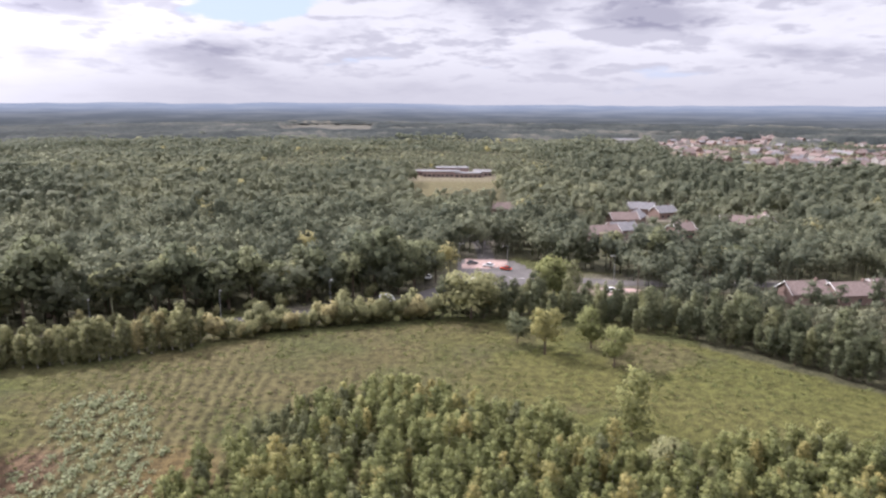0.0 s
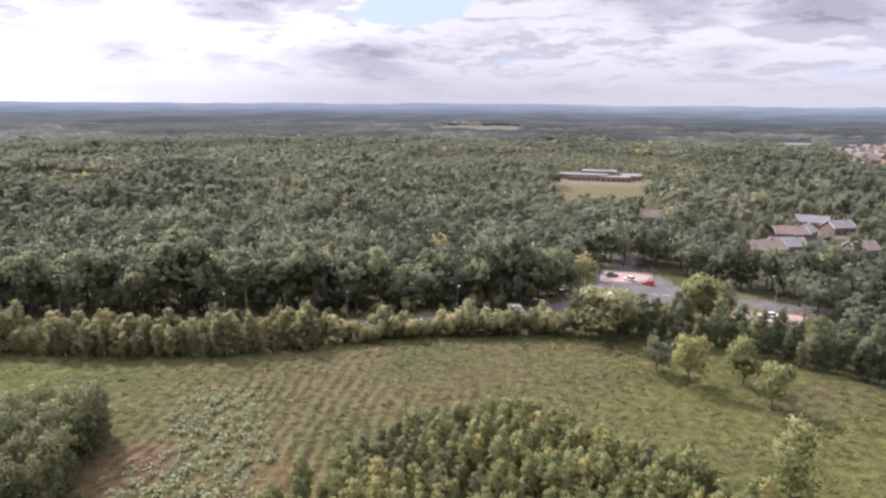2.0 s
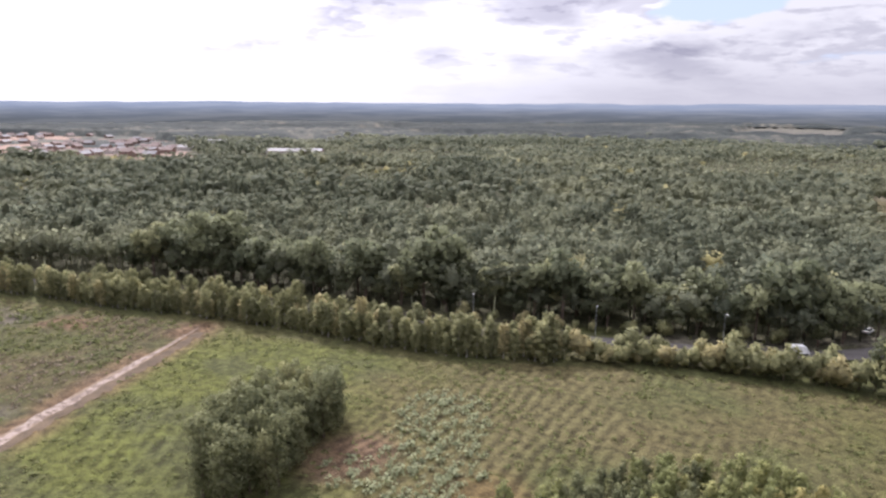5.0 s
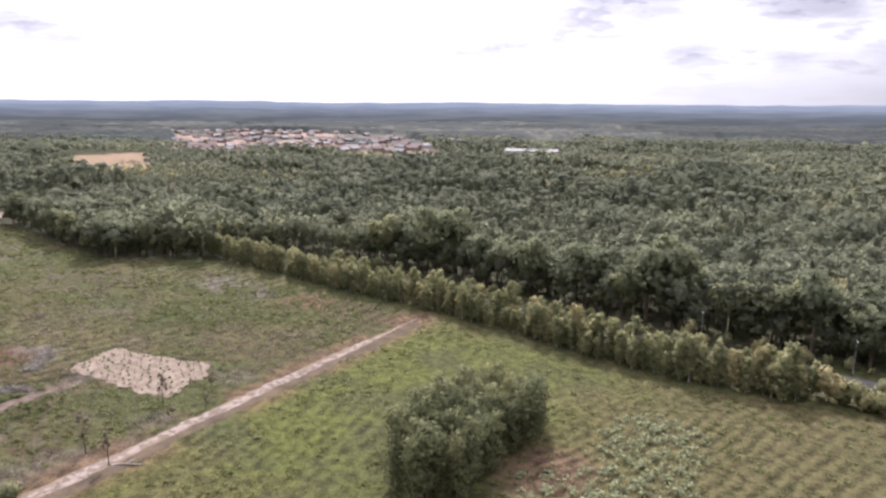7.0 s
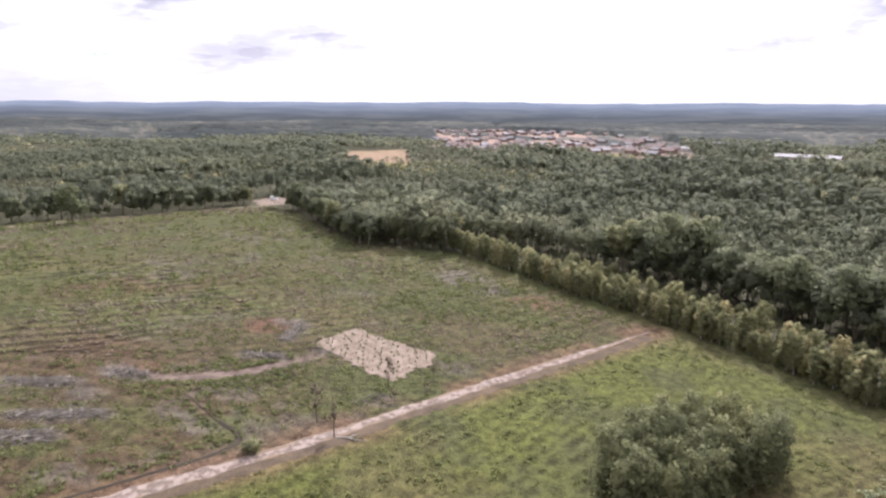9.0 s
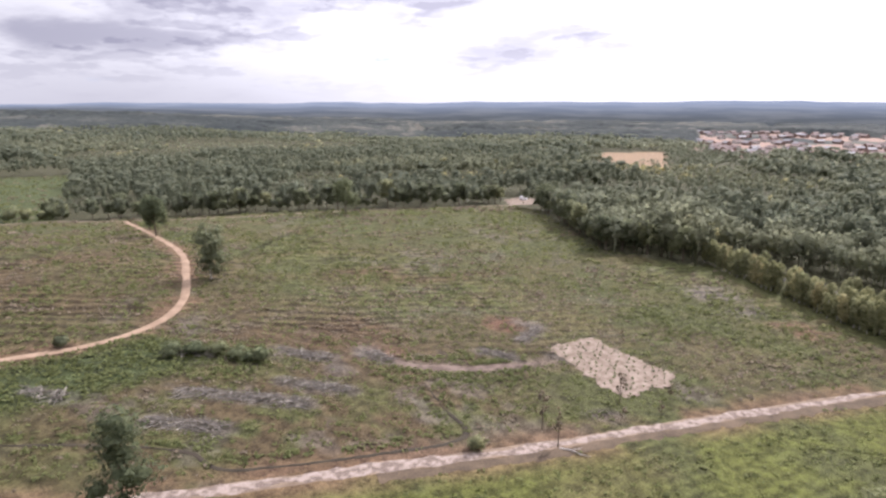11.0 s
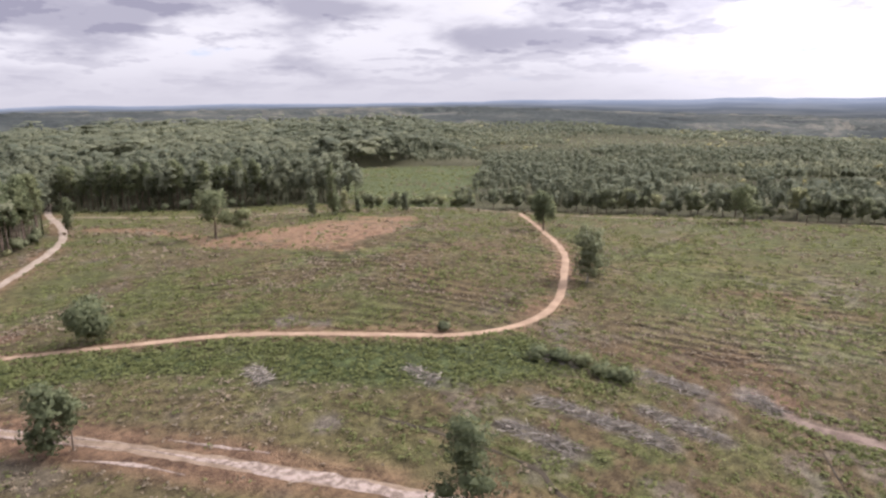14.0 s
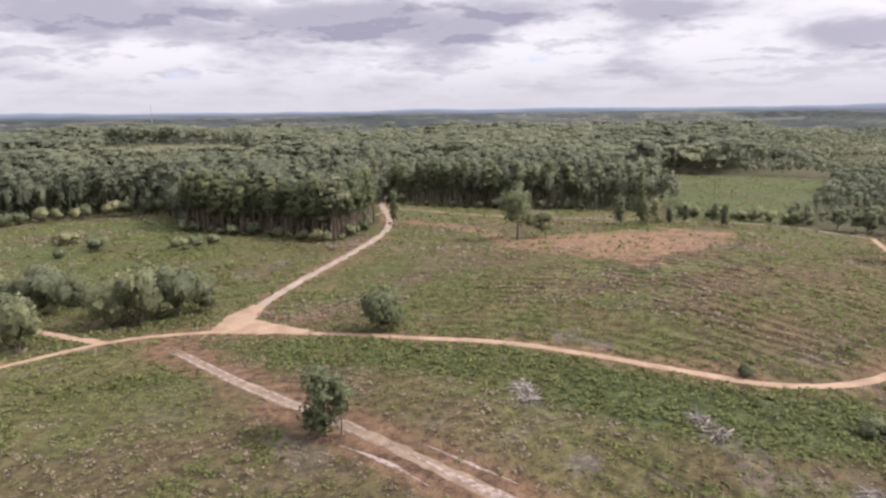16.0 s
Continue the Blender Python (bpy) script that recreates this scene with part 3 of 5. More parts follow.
    c = blend(c, BARE * 0.85, 0.8 * smooth(9, 3, off_line(x, y, PALE_TRACK[9:])) * smooth(0.2, 0.5, mid))
    c = blend(c, BARE, 0.7 * smooth(7, 2, off_line(x, y, LOOP)) * smooth(0.3, 0.55, mid))
    c = blend(c, BARE, 0.7 * smooth(8, 3, off_line(x, y, PINE_TRACK)) * smooth(0.3, 0.55, mid))
    wooded = ~inside(x, y, OPEN) & ~inside(x, y, ROADSIDE)
    c = blend(c, LITTER, 0.9 * wooded)
    c = blend(c, np.array((0.2, 0.18, 0.16)), 0.7 * smooth(13, 6, np.minimum(off_line(x, y, MAIN_ROAD), off_line(x, y, SIDE_ROAD))) * smooth(0.3, 0.6, mid))
    c = blend(c, np.array((0.155, 0.138, 0.075)), 1.0 * inside(x, y, SCHOOL_FIELD))
    c = blend(c, np.array((0.21, 0.185, 0.13)), 1.0 * inside(x, y, SCHOOL_YARD))
    c = blend(c, np.array((0.15, 0.155, 0.085)), 1.0 * inside(x, y, RISE_FIELD))
    c = blend(c, np.array((0.29, 0.205, 0.135)), 1.0 * inside(x, y, TAN_FIELD))
    c = blend(c, np.array((0.33, 0.235, 0.195)), 1.0 * inside(x, y, TOWN))
    c = blend(c, np.array((0.26, 0.19, 0.165)), 1.0 * (inside(x, y, FAR_TOWN) & (fbm(x, y, 110, 41) > 0.46)))
    c = blend(c, np.array((0.08, 0.096, 0.042)), 1.0 * inside(x, y, GLADE))
    c = blend(c, np.array((0.3, 0.21, 0.16)), 1.0 * (sight(x, y, [(-732, 669), (-655, 708)], 0.97, 26) < 0))
    c = blend(c, np.array((0.22, 0.22, 0.14)), 1.0 * inside(x, y, FAR_FIELD))
    c = blend(c, np.array((0.22, 0.19, 0.17)), 0.8 * (sight(x, y, HOUSES, 0.98, 9) < 0))
    c = blend(c, np.array((0.22, 0.19, 0.16)), 0.8 * inside(x, y, TERRACE))
    return c * np.where(heath, 0.7, 0.75)[..., None]


def build_ground():
    radii = np.concatenate([[0.5, 20, 42], 60 * 1.0118 ** np.arange(174), 460 * 1.055 ** np.arange(45)])
    radii = radii[radii < 4850]
    ang = np.linspace(0, 2 * np.pi, 700, endpoint=False)
    r, a = np.meshgrid(radii, ang, indexing="ij")
    x, y = r * np.cos(a) - 8, r * np.sin(a) + 25
    z = height(x, y)
    # hummocks of the rough growth, away from the tracks
    rough = (r < 460) & inside(x, y, OPEN)
    clear = np.ones(x.shape)
    for line, w in ((PALE_TRACK, 2.4), (LOOP, 2.2), (PINE_TRACK, 2.6), (SPUR, 2), (SIDE_RUT, 1.2), ([(-63, -68), (-67, -58), (-70, -50)], 1.2), (FAR_TRACK, 2), (DITCH, 1.6), (GULLY, 2.4)):
        clear = np.minimum(clear, smooth(w, w + 2.5, off_line(x, y, line)))
    clear = np.where(inside(x, y, SAND_PATCH) | inside(x, y, FORK), 0, clear) * np.clip(r / 120, 0.5, 1.6)
    jit = np.random.default_rng(3).uniform(-0.5, 0.5, x.shape)
    bump = 0.55 * (fbm(x, y, 5, 81, 3) - 0.5) + 0.22 * jit + 0.4 * (rows_of(x, y) - 0.5) * ~inside(x, y, FIELD)
    z = np.where(rough, z + clear * bump, z)
    me = grid_mesh("ground", np.stack([x, y, z], -1), True, M_GROUND, cover_of(x, y))
    u, strong = row_phase(x, y)
    grown = inside(x, y, OPEN) & ~inside(x, y, MOUND_TOP)
    for nm, v in (("row_u", u), ("row_k", strong * grown)):
        me.attributes.new(nm, "FLOAT", "POINT").data.foreach_set("value", v.astype(np.float32).ravel())
    tagged(new("ground", me), "heathland ground of grass, bracken, heather and bare sand", "ground", kind="structure")


def ribbon(name, line, width, mat, label, category, lift=0.06, ragged=0.5, seed=0, taper=0.0):
    """A track or road laid over the ground, with ragged edges."""
    pts = np.array(curve_points(line, 0.8))
    d = np.gradient(pts, axis=0)
    d /= np.linalg.norm(d, axis=1)[:, None]
    side = np.stack([-d[:, 1], d[:, 0]], -1)
    along = np.cumsum(np.r_[0, np.linalg.norm(np.diff(pts, axis=0), axis=1)])
    rows = []
    ends = np.clip(np.minimum(along, along[-1] - along) / taper, 0.15, 1) if taper else 1.0
    for k, u in enumerate(np.linspace(-1, 1, 7)):
        half = ends * width / 2 * (1 + ragged * (value_noise(along, along * 0 + (u > 0) * 40, 6, seed) - 0.5) + ragged * 0.8 * (value_noise(along * 1.37, along * 0 + (u > 0) * 9, 2.3, seed + 3) - 0.5))
        q = pts + side * (u * half)[:, None]
        crown = lift if abs(u) < 0.99 else -0.05
        rows.append(np.c_[q, height(q[:, 0], q[:, 1]) + crown])
    me = grid_mesh(name, np.array(rows), False, mat)
    me.flip_normals()
    return tagged(new(name, me), label, category, kind="structure")


def patch(name, poly, mat, label, category, lift=0.07, step=1.2, ragged=1.5):
    """An irregular bare patch laid over the ground."""
    xs, ys = [p[0] for p in poly], [p[1] for p in poly]
    x, y = np.meshgrid(np.arange(min(xs) - 2, max(xs) + 2, step), np.arange(min(ys) - 2, max(ys) + 2, step))
    jx = x + ragged * (fbm(x, y, 3, 3) - 0.5) * 2
    jy = y + ragged * (fbm(x, y, 3, 8) - 0.5) * 2
    me = grid_mesh(name, np.stack([x, y, height(x, y) + lift], -1), False, mat, keep=inside(jx, jy, poly))
    return tagged(new(name, me), label, category, kind="structure")


build_ground()
ribbon("track_pale", PALE_TRACK, 3.3, M_TRACK, "sandy brown track with ragged edges across the heath", "track", 0.05, ragged=0.5, seed=2, taper=30.0)
ribbon("track_pale_bed", PALE_TRACK[:11], 2.6, M_BED, "pale stony bed of the sandy track", "track", 0.09, ragged=1.2, seed=32, taper=30.0)
for k, o in enumerate((-0.85, 0.85)):
    ribbon("track_pale_wheel", [(x + o, y + o * 0.4) for x, y in PALE_TRACK[10:]], 0.75, M_BED, "pale wheel rut worn into the sandy track", "track", 0.1, 0.6, 33 + k, 14.0)
ribbon("track_pale_wash", [(-63, -68), (-67, -58), (-70, -50)], 1.3, M_BED, "pale strip of washed sand beside the track", "track", 0.06, 1.4, 36, 14.0)
ribbon("track_pale_rut", SIDE_RUT, 1.2, M_BED, "short pale side rut beside the sandy track", "track", ragged=1.0, seed=4, taper=12.0)
ribbon("track_loop", LOOP, 2.5, M_RED, "reddish gravel track curving round the mound", "track", 0.07, 0.35, 5)
ribbon("track_pines", PINE_TRACK, 4.2, M_GRIT, "reddish gravel track running into the pine wood", "track", 0.09, 0.4, 6)
ribbon("track_spur", SPUR, 3.0, M_RED, "short reddish spur joining the gravel track", "track", 0.1, 0.5, 7)
ribbon("track_far", FAR_TRACK, 2.6, M_SAND, "narrow pale track along the far wood edge", "track", 0.1, 0.5, 8)
patch("track_fork", FORK, M_RED, "trodden gravel fork where the two tracks meet", "track", 0.12, 0.45, 0.5)
patch("sand_patch", SAND_PATCH, M_SAND, "bare pale sand rectangle set with small plants", "sand patch", 0.09, 0.45, 2.2)


# ---- foliage ----
def on_sphere(n, rg, up=0.0):
    v = rg.normal(size=(n, 3))
    v[:, 2] += up
    return v / np.linalg.norm(v, axis=1)[:, None]


def sprays(centres, radii, n, size, rg, up=0.35, lay=0.45, reach=(0.62, 1.18)):
    """n leaf sprays (triangles) over a set of lobes, mostly facing outwards, with gaps between the lobes."""
    centres, radii = np.asarray(centres, float), np.asarray(radii, float)
    weight = radii.prod(1) ** (2 / 3)
    pick = rg.choice(len(centres), n, p=weight / weight.sum())
    d = on_sphere(n, rg, up)
    p = centres[pick] + d * radii[pick] * rg.uniform(*reach, (n, 1))
    nrm = d + rg.normal(size=(n, 3)) * lay
    nrm /= np.linalg.norm(nrm, axis=1)[:, None]
    a = np.cross(nrm, on_sphere(n, rg))
    a /= np.linalg.norm(a, axis=1)[:, None]
    b = np.cross(nrm, a)
    s = size * rg.uniform(0.6, 1.4, (n, 1))
    return np.stack([p + a * s * 0.62, p - a * s * 0.5 + b * s * 0.55, p - a * s * 0.45 - b * s * 0.6], 1)


def ball(sub):
    """Triangles of a round twenty-sided solid, split once if asked."""
    p = (1 + 5**0.5) / 2
    v = np.array([(-1, p, 0), (1, p, 0), (-1, -p, 0), (1, -p, 0), (0, -1, p), (0, 1, p), (0, -1, -p), (0, 1, -p), (p, 0, -1), (p, 0, 1), (-p, 0, -1), (-p, 0, 1)], float)
    v /= np.linalg.norm(v[0])
    f = "0b5 051 017 07a 0ab 159 5b4 ba2 a76 718 394 342 326 368 389 495 24b 62a 867 981"
    t = v[np.array([[int(c, 16) for c in g] for g in f.split()])]
    for _ in range(sub):
        a, b, c = t[:, 0], t[:, 1], t[:, 2]
        ab, bc, ca = (a + b) / 2, (b + c) / 2, (c + a) / 2
        t = np.concatenate([np.stack(q, 1) for q in ((a, ab, ca), (ab, b, bc), (ca, bc, c), (ab, bc, ca))])
        t /= np.linalg.norm(t, axis=2)[..., None]
    return t


def cores(centres, radii, rg, sub=0, fill=0.85, cut=-0.5):
    """Lumpy closed masses of leaves inside the lobes, open below."""
    out = []
    for c, r in zip(centres, radii):
        t = ball(sub)
        t = t[t[..., 2].mean(1) > cut]
        k, ph = rg.normal(size=(3, 3)) * 2.6, rg.uniform(0, 6.28, 3)
        lump = 1 + 0.13 * np.sin(t @ k + ph).sum(-1)
        a = rg.uniform(0, 6.28)
        q = t * lump[..., None]
        q = np.stack([q[..., 0] * np.cos(a) - q[..., 1] * np.sin(a), q[..., 0] * np.sin(a) + q[..., 1] * np.cos(a), q[..., 2]], -1)
        out.append(c + q * r * fill)
    return np.concatenate(out)


def rounded(tris, c, r, rg, loose=0.16):
    """Turns leaf triangles outwards and gives each the soft shading of the lobe and the crown it belongs to."""
    p = tris.mean(1)
    d = (p[:, None] - c[None]) / r[None]
    near = np.argmin((d * d).sum(2), 1)
    own = d[np.arange(len(p)), near] / r[near]
    mid, half = (c.min(0) + c.max(0)) / 2, (c.max(0) - c.min(0)) / 2 + r.mean(0)
    whole = (p - mid) / half**2
    nrm = 0.5 * own / np.linalg.norm(own, axis=1)[:, None] + 0.62 * whole / np.linalg.norm(whole, axis=1)[:, None] + rg.normal(size=p.shape) * loose
    nrm /= np.linalg.norm(nrm, axis=1)[:, None]
    face = np.cross(tris[:, 1] - tris[:, 0], tris[:, 2] - tris[:, 0])
    back = (face * nrm).sum(1) < 0
    tris = np.where(back[:, None, None], tris[:, ::-1], tris)
    return tris, nrm


def lobes(kind, h, w, rg):
    """Crown lobes for a tree of height h and crown width w."""
    if kind == "birch":
        k = 15
        t = np.linspace(0.15, 0.9, k)
        prof = np.clip(1 - ((t - 0.48) / 0.6) ** 2, 0.2, 1) ** 0.55
        ang = np.arange(k) * 2.4 + rg.uniform(0, 1.2, k)
        off = w * 0.3 * prof * rg.uniform(0.3, 1, k)
        c = np.c_[off * np.cos(ang), off * np.sin(ang), h * t]
        r = np.c_[w * 0.25 * prof, w * 0.25 * prof, h * 0.09 * np.ones(k)] * rg.uniform(0.75, 1.25, (k, 1))
    elif kind == "pine":
        k = 9
        t = rg.uniform(0.4, 0.95, k)
        ang = rg.uniform(0, 6.28, k)
        off = w * 0.3 * (1.25 - t) * 2 * rg.uniform(0.2, 1, k)
        c = np.c_[off * np.cos(ang), off * np.sin(ang), h * t]
        r = np.c_[w * 0.27 * np.ones(k), w * 0.27 * np.ones(k), h * 0.07 * np.ones(k)] * rg.uniform(0.7, 1.25, (k, 1))
    elif kind == "scots":
        # flat plates of needles high on a bare stem
        k = 8
        t = np.linspace(0.56, 0.95, k)
        ang = np.arange(k) * 2.4 + rg.uniform(0, 1.0, k)
        off = w * 0.34 * (1.2 - t) * 1.6 * rg.uniform(0.5, 1, k)
        c = np.c_[off * np.cos(ang), off * np.sin(ang), h * t][::-1]
        r = (np.c_[w * 0.25 * np.ones(k), w * 0.25 * np.ones(k), h * 0.055 * np.ones(k)] * rg.uniform(0.8, 1.3, (k, 1)))[::-1]
    elif kind in ("dome", "cone"):
        # one main head with smaller heads crowding on it
        k = 9
        ang = np.arange(k) * 2.4 + rg.uniform(0, 0.9, k)
        mid, wide, tall = (0.58, 0.38, 0.36) if kind == "dome" else (0.52, 0.3, 0.42)
        lift = rg.uniform(-0.5, 0.8, k)
        off = w * wide * np.sqrt(1 - np.clip(lift, -1, 0.95) ** 2) * 0.85
        c = np.r_[[[0, 0, h * mid]], np.c_[off * np.cos(ang), off * np.sin(ang), h * (mid + tall * 0.85 * lift)]]
        r = np.r_[[[w * wide, w * wide, h * tall]], np.c_[np.full(k, w * 0.15), np.full(k, w * 0.15), np.full(k, h * 0.1)] * rg.uniform(0.75, 1.3, (k, 1))]
    elif kind == "bush":
        k = 8
        ang = rg.uniform(0, 6.28, k)
        off = w * 0.27 * np.sqrt(rg.uniform(0, 1, k))
        c = np.c_[off * np.cos(ang), off * np.sin(ang), h * rg.uniform(0.3, 0.72, k)]
        r = np.c_[w * 0.25 * np.ones(k), w * 0.25 * np.ones(k), h * 0.28 * np.ones(k)] * rg.uniform(0.7, 1.15, (k, 1))
    else:
        k = 11
        ang = np.arange(k) * 2.4 + rg.uniform(0, 0.8, k)
        t = rg.uniform(0.34, 0.88, k)
        off = w * 0.34 * np.sqrt(np.clip(1 - ((t - 0.5) / 0.5) ** 2, 0.05, 1)) * rg.uniform(0.5, 1, k)
        c = np.c_[off * np.cos(ang), off * np.sin(ang), h * t]
        r = np.c_[w * 0.22 * np.ones(k), w * 0.22 * np.ones(k), h * 0.13 * np.ones(k)] * rg.uniform(0.75, 1.3, (k, 1))
    return c, r


def tree(name, kind, h, w, n, size, leaf, bark, label, category, group="", seed=1, core=0.5):
    """One tree: a tapered trunk with limbs, and a crown of leaf sprays."""
    rg = np.random.default_rng(seed)
    base = thing(name, label, category, group)
    c, r = lobes(kind, h, w, rg)
    bm = bmesh.new()
    lean = rg.uniform(-0.03, 0.03, 2) * h
    thick = h * (0.016 if kind != "oak" else 0.024)
    heights = (-0.02, 0.25, 0.4, 0.55, 0.7, 0.9)
    tube(bm, [(lean[0] * t, lean[1] * t, h * t) for t in heights], [thick * max(1 - t, 0.12) for t in heights], 5)
    bm.verts.ensure_lookup_table()
    for k, p in enumerate(c[:5]):
        # each limb grows out of a knot on the trunk
        level = 1 + min(3, int(np.searchsorted(heights[2:5], p[2] * 0.72 / h)))
        root = bm.verts[5 * level + k % 5]
        mid = root.co.lerp(Vector(p), 0.45)
        ring = [bm.verts.new(mid + Vector((math.cos(q), math.sin(q), 0)) * thick * 0.28) for q in (0.3, 2.4, 4.5)]
        tip = bm.verts.new(p)
        for q in range(3):
            bm.faces.new((root, ring[q], ring[(q + 1) % 3]))
            bm.faces.new((ring[q], tip, ring[(q + 1) % 3]))
        bm.verts.ensure_lookup_table()
    part("trunk", bm, bark, base)
    leaves = np.concatenate([sprays(c, r, n, size, rg, 0.35, 0.7), cores(c, r, rg, 0, 0.75 if kind == "bush" else core)])
    leaves, nrm = rounded(leaves, c, r, rg)
    crown = new("crown", soup("crown", leaves, leaf, normals=nrm))
    crown.parent = base
    return base


def stand(protos, spots, rg, low=0.8, high=1.2, sink=0.1):
    """Sets trees at the spots (x, y, size), turning and scaling each, the first of each kind being the prototype itself."""
    used = set()
    for k, (x, y, s) in enumerate(spots):
        p = protos[k % len(protos)]
        g = s * rg.uniform(low, high)
        m = Matrix.LocRotScale((x, y, ground_z(x, y) - sink), Euler((0, 0, rg.uniform(0, 6.28))), (g * rg.uniform(0.88, 1.12), g * rg.uniform(0.88, 1.12), g))
        if p.name in used:
            copy_thing(p, m)
        else:
            p.matrix_basis = m
            used.add(p.name)


def scatter(x0, x1, y0, y1, step, rg, jitter=0.42):
    x, y = np.meshgrid(np.arange(x0, x1, step, dtype=float), np.arange(y0, y1, step, dtype=float))
    x[1::2] += step / 2
    return (x + rg.uniform(-jitter, jitter, x.shape) * step).ravel(), (y + rg.uniform(-jitter, jitter, y.shape) * step).ravel()


def merged(protos, x, y, scale, tint, rg, mat, name, stretch=None, z=None):
    """Many plants as one mesh: each is a turned, scaled copy of one of the triangle sets."""
    tris, tints, nrms = [], [], []
    pick = rg.integers(0, len(protos), len(x))
    turn = rg.uniform(0, 6.28, len(x))
    z = height(x, y) if z is None else z
    for k, p in enumerate(protos):
        idx = np.nonzero(pick == k)[0]
        if not len(idx):
            continue
        c, s = np.cos(turn[idx])[:, None, None], np.sin(turn[idx])[:, None, None]
        g = scale[idx][:, None, None]
        if isinstance(p, tuple):
            p, v = p
            v = v[None, :, None]
            nrms.append(np.stack([v[..., 0] * c - v[..., 1] * s, v[..., 0] * s + v[..., 1] * c, v[..., 2] + 0 * c], -1).reshape(-1, 3))
        q = p[None]
        out = np.stack([(q[..., 0] * c - q[..., 1] * s) * g + x[idx][:, None, None], (q[..., 0] * s + q[..., 1] * c) * g + y[idx][:, None, None],
                        q[..., 2] * g * (1 if stretch is None else stretch[idx][:, None, None]) + z[idx][:, None, None]], -1)
        tris.append(out.reshape(-1, 3, 3))
        tints.append(np.repeat(tint[idx], len(p)))
    return soup(name, np.concatenate(tris), mat, np.concatenate(tints), np.concatenate(nrms) if nrms else None)


def trunk_tris(h, r):
    a = np.arange(4) * np.pi / 2
    lo = np.c_[np.cos(a) * r, np.sin(a) * r, np.zeros(4)]
    top = np.array([0, 0, h])
    return np.stack([np.stack([lo[k], lo[(k + 1) % 4], top]) for k in range(4)])


def yaw_of(x, y):
    return np.degrees(np.arctan2(-(x + 8), y - 25)) % 360


def seen_side(x, y):
    w = yaw_of(x, y)
    return (w < 200) | (w > 318)


def wooded(x, y, margin=0.0):
    free = seen_side(x, y) & (off_line(x, y, EAST_LINE) > 13)
    wx, wy = x + 22 * (fbm(x, y, 45, 91) - 0.5), y + 22 * (fbm(x, y, 45, 92) - 0.5)
    for poly in CLEARINGS:
        loose = poly in (GLADE, SCHOOL_FIELD, TAN_FIELD, TOWN, RISE_FIELD)
        free &= ~(inside(wx, wy, poly) if loose else inside(x, y, poly))
    free &= (sight(x, y, HOUSES, 0.84, 8) > 0) & (sight(x, y, TERRACE_ROW, 0.94, 7) > 0) & (sight(x, y, SHEDS, 0.9, 26) > 0)
    return free


def pine_land(x, y):
    """How likely a spot of woodland is pine: the south-west is a pine plantation, the rest is mixed."""
    w = yaw_of(x, y)
    return np.clip(0.35 + 0.6 * smooth(105, 140, w) * smooth(260, 230, w) + 0.5 * (fbm(x, y, 120, 11) - 0.5), 0, 1)


def tint_of(x, y, rg):
    patchy = smooth(0.38, 0.62, fbm(x, y, 110, 13)) * 0.3 + 0.3 * smooth(0.42, 0.66, fbm(x, y, 38, 14))
    yellow = rg.uniform(0, 1, len(x)) > 0.988
    return np.clip(np.where(yellow, rg.uniform(0.85, 1.0, len(x)), patchy + rg.uniform(-0.06, 0.26, len(x))), 0, 1)


def young(x, y):
    """Young plantations and scrub, away from the wood's edges."""
    r = np.hypot(x + 8, y - 25)
    return smooth(0.555, 0.575, fbm(x * 0.75, y, 190, 57, 3)) * smooth(330, 420, r)


def plantation(x, y):
    """Older, darker conifer blocks."""
    r = np.hypot(x + 8, y - 25)
    return smooth(0.535, 0.55, fbm(x, y * 0.8, 210, 67, 3)) * smooth(300, 380, r)


def stature(x, y):
    """How tall the woods stand: low scrub wood beyond the heath, tall pines to the south, gardens in the suburb."""
    w = yaw_of(x, y)
    tall = 1.0 - 0.2 * smooth(84, 96, w) * smooth(132, 122, w) + 0.6 * smooth(126, 134, w) * smooth(225, 215, w)
    tall = tall * np.where((off_line(x, y, EAST_LINE) < 45) & (x > 30), 0.72, 1.0) * np.where(inside(x, y, SUBURB) | inside(x, y, FAR_TOWN), 0.68, 1.0)
    tall = tall * np.where(inside(x, y, [(-160, -740), (5, -740), (8, -1020), (-180, -1020)]), 0.42, 1.0)
    return tall * (0.84 + 0.45 * fbm(x, y, 45, 51, 2)) * (1 - 0.5 * young(x, y)) * (1 + 0.18 * plantation(x, y))


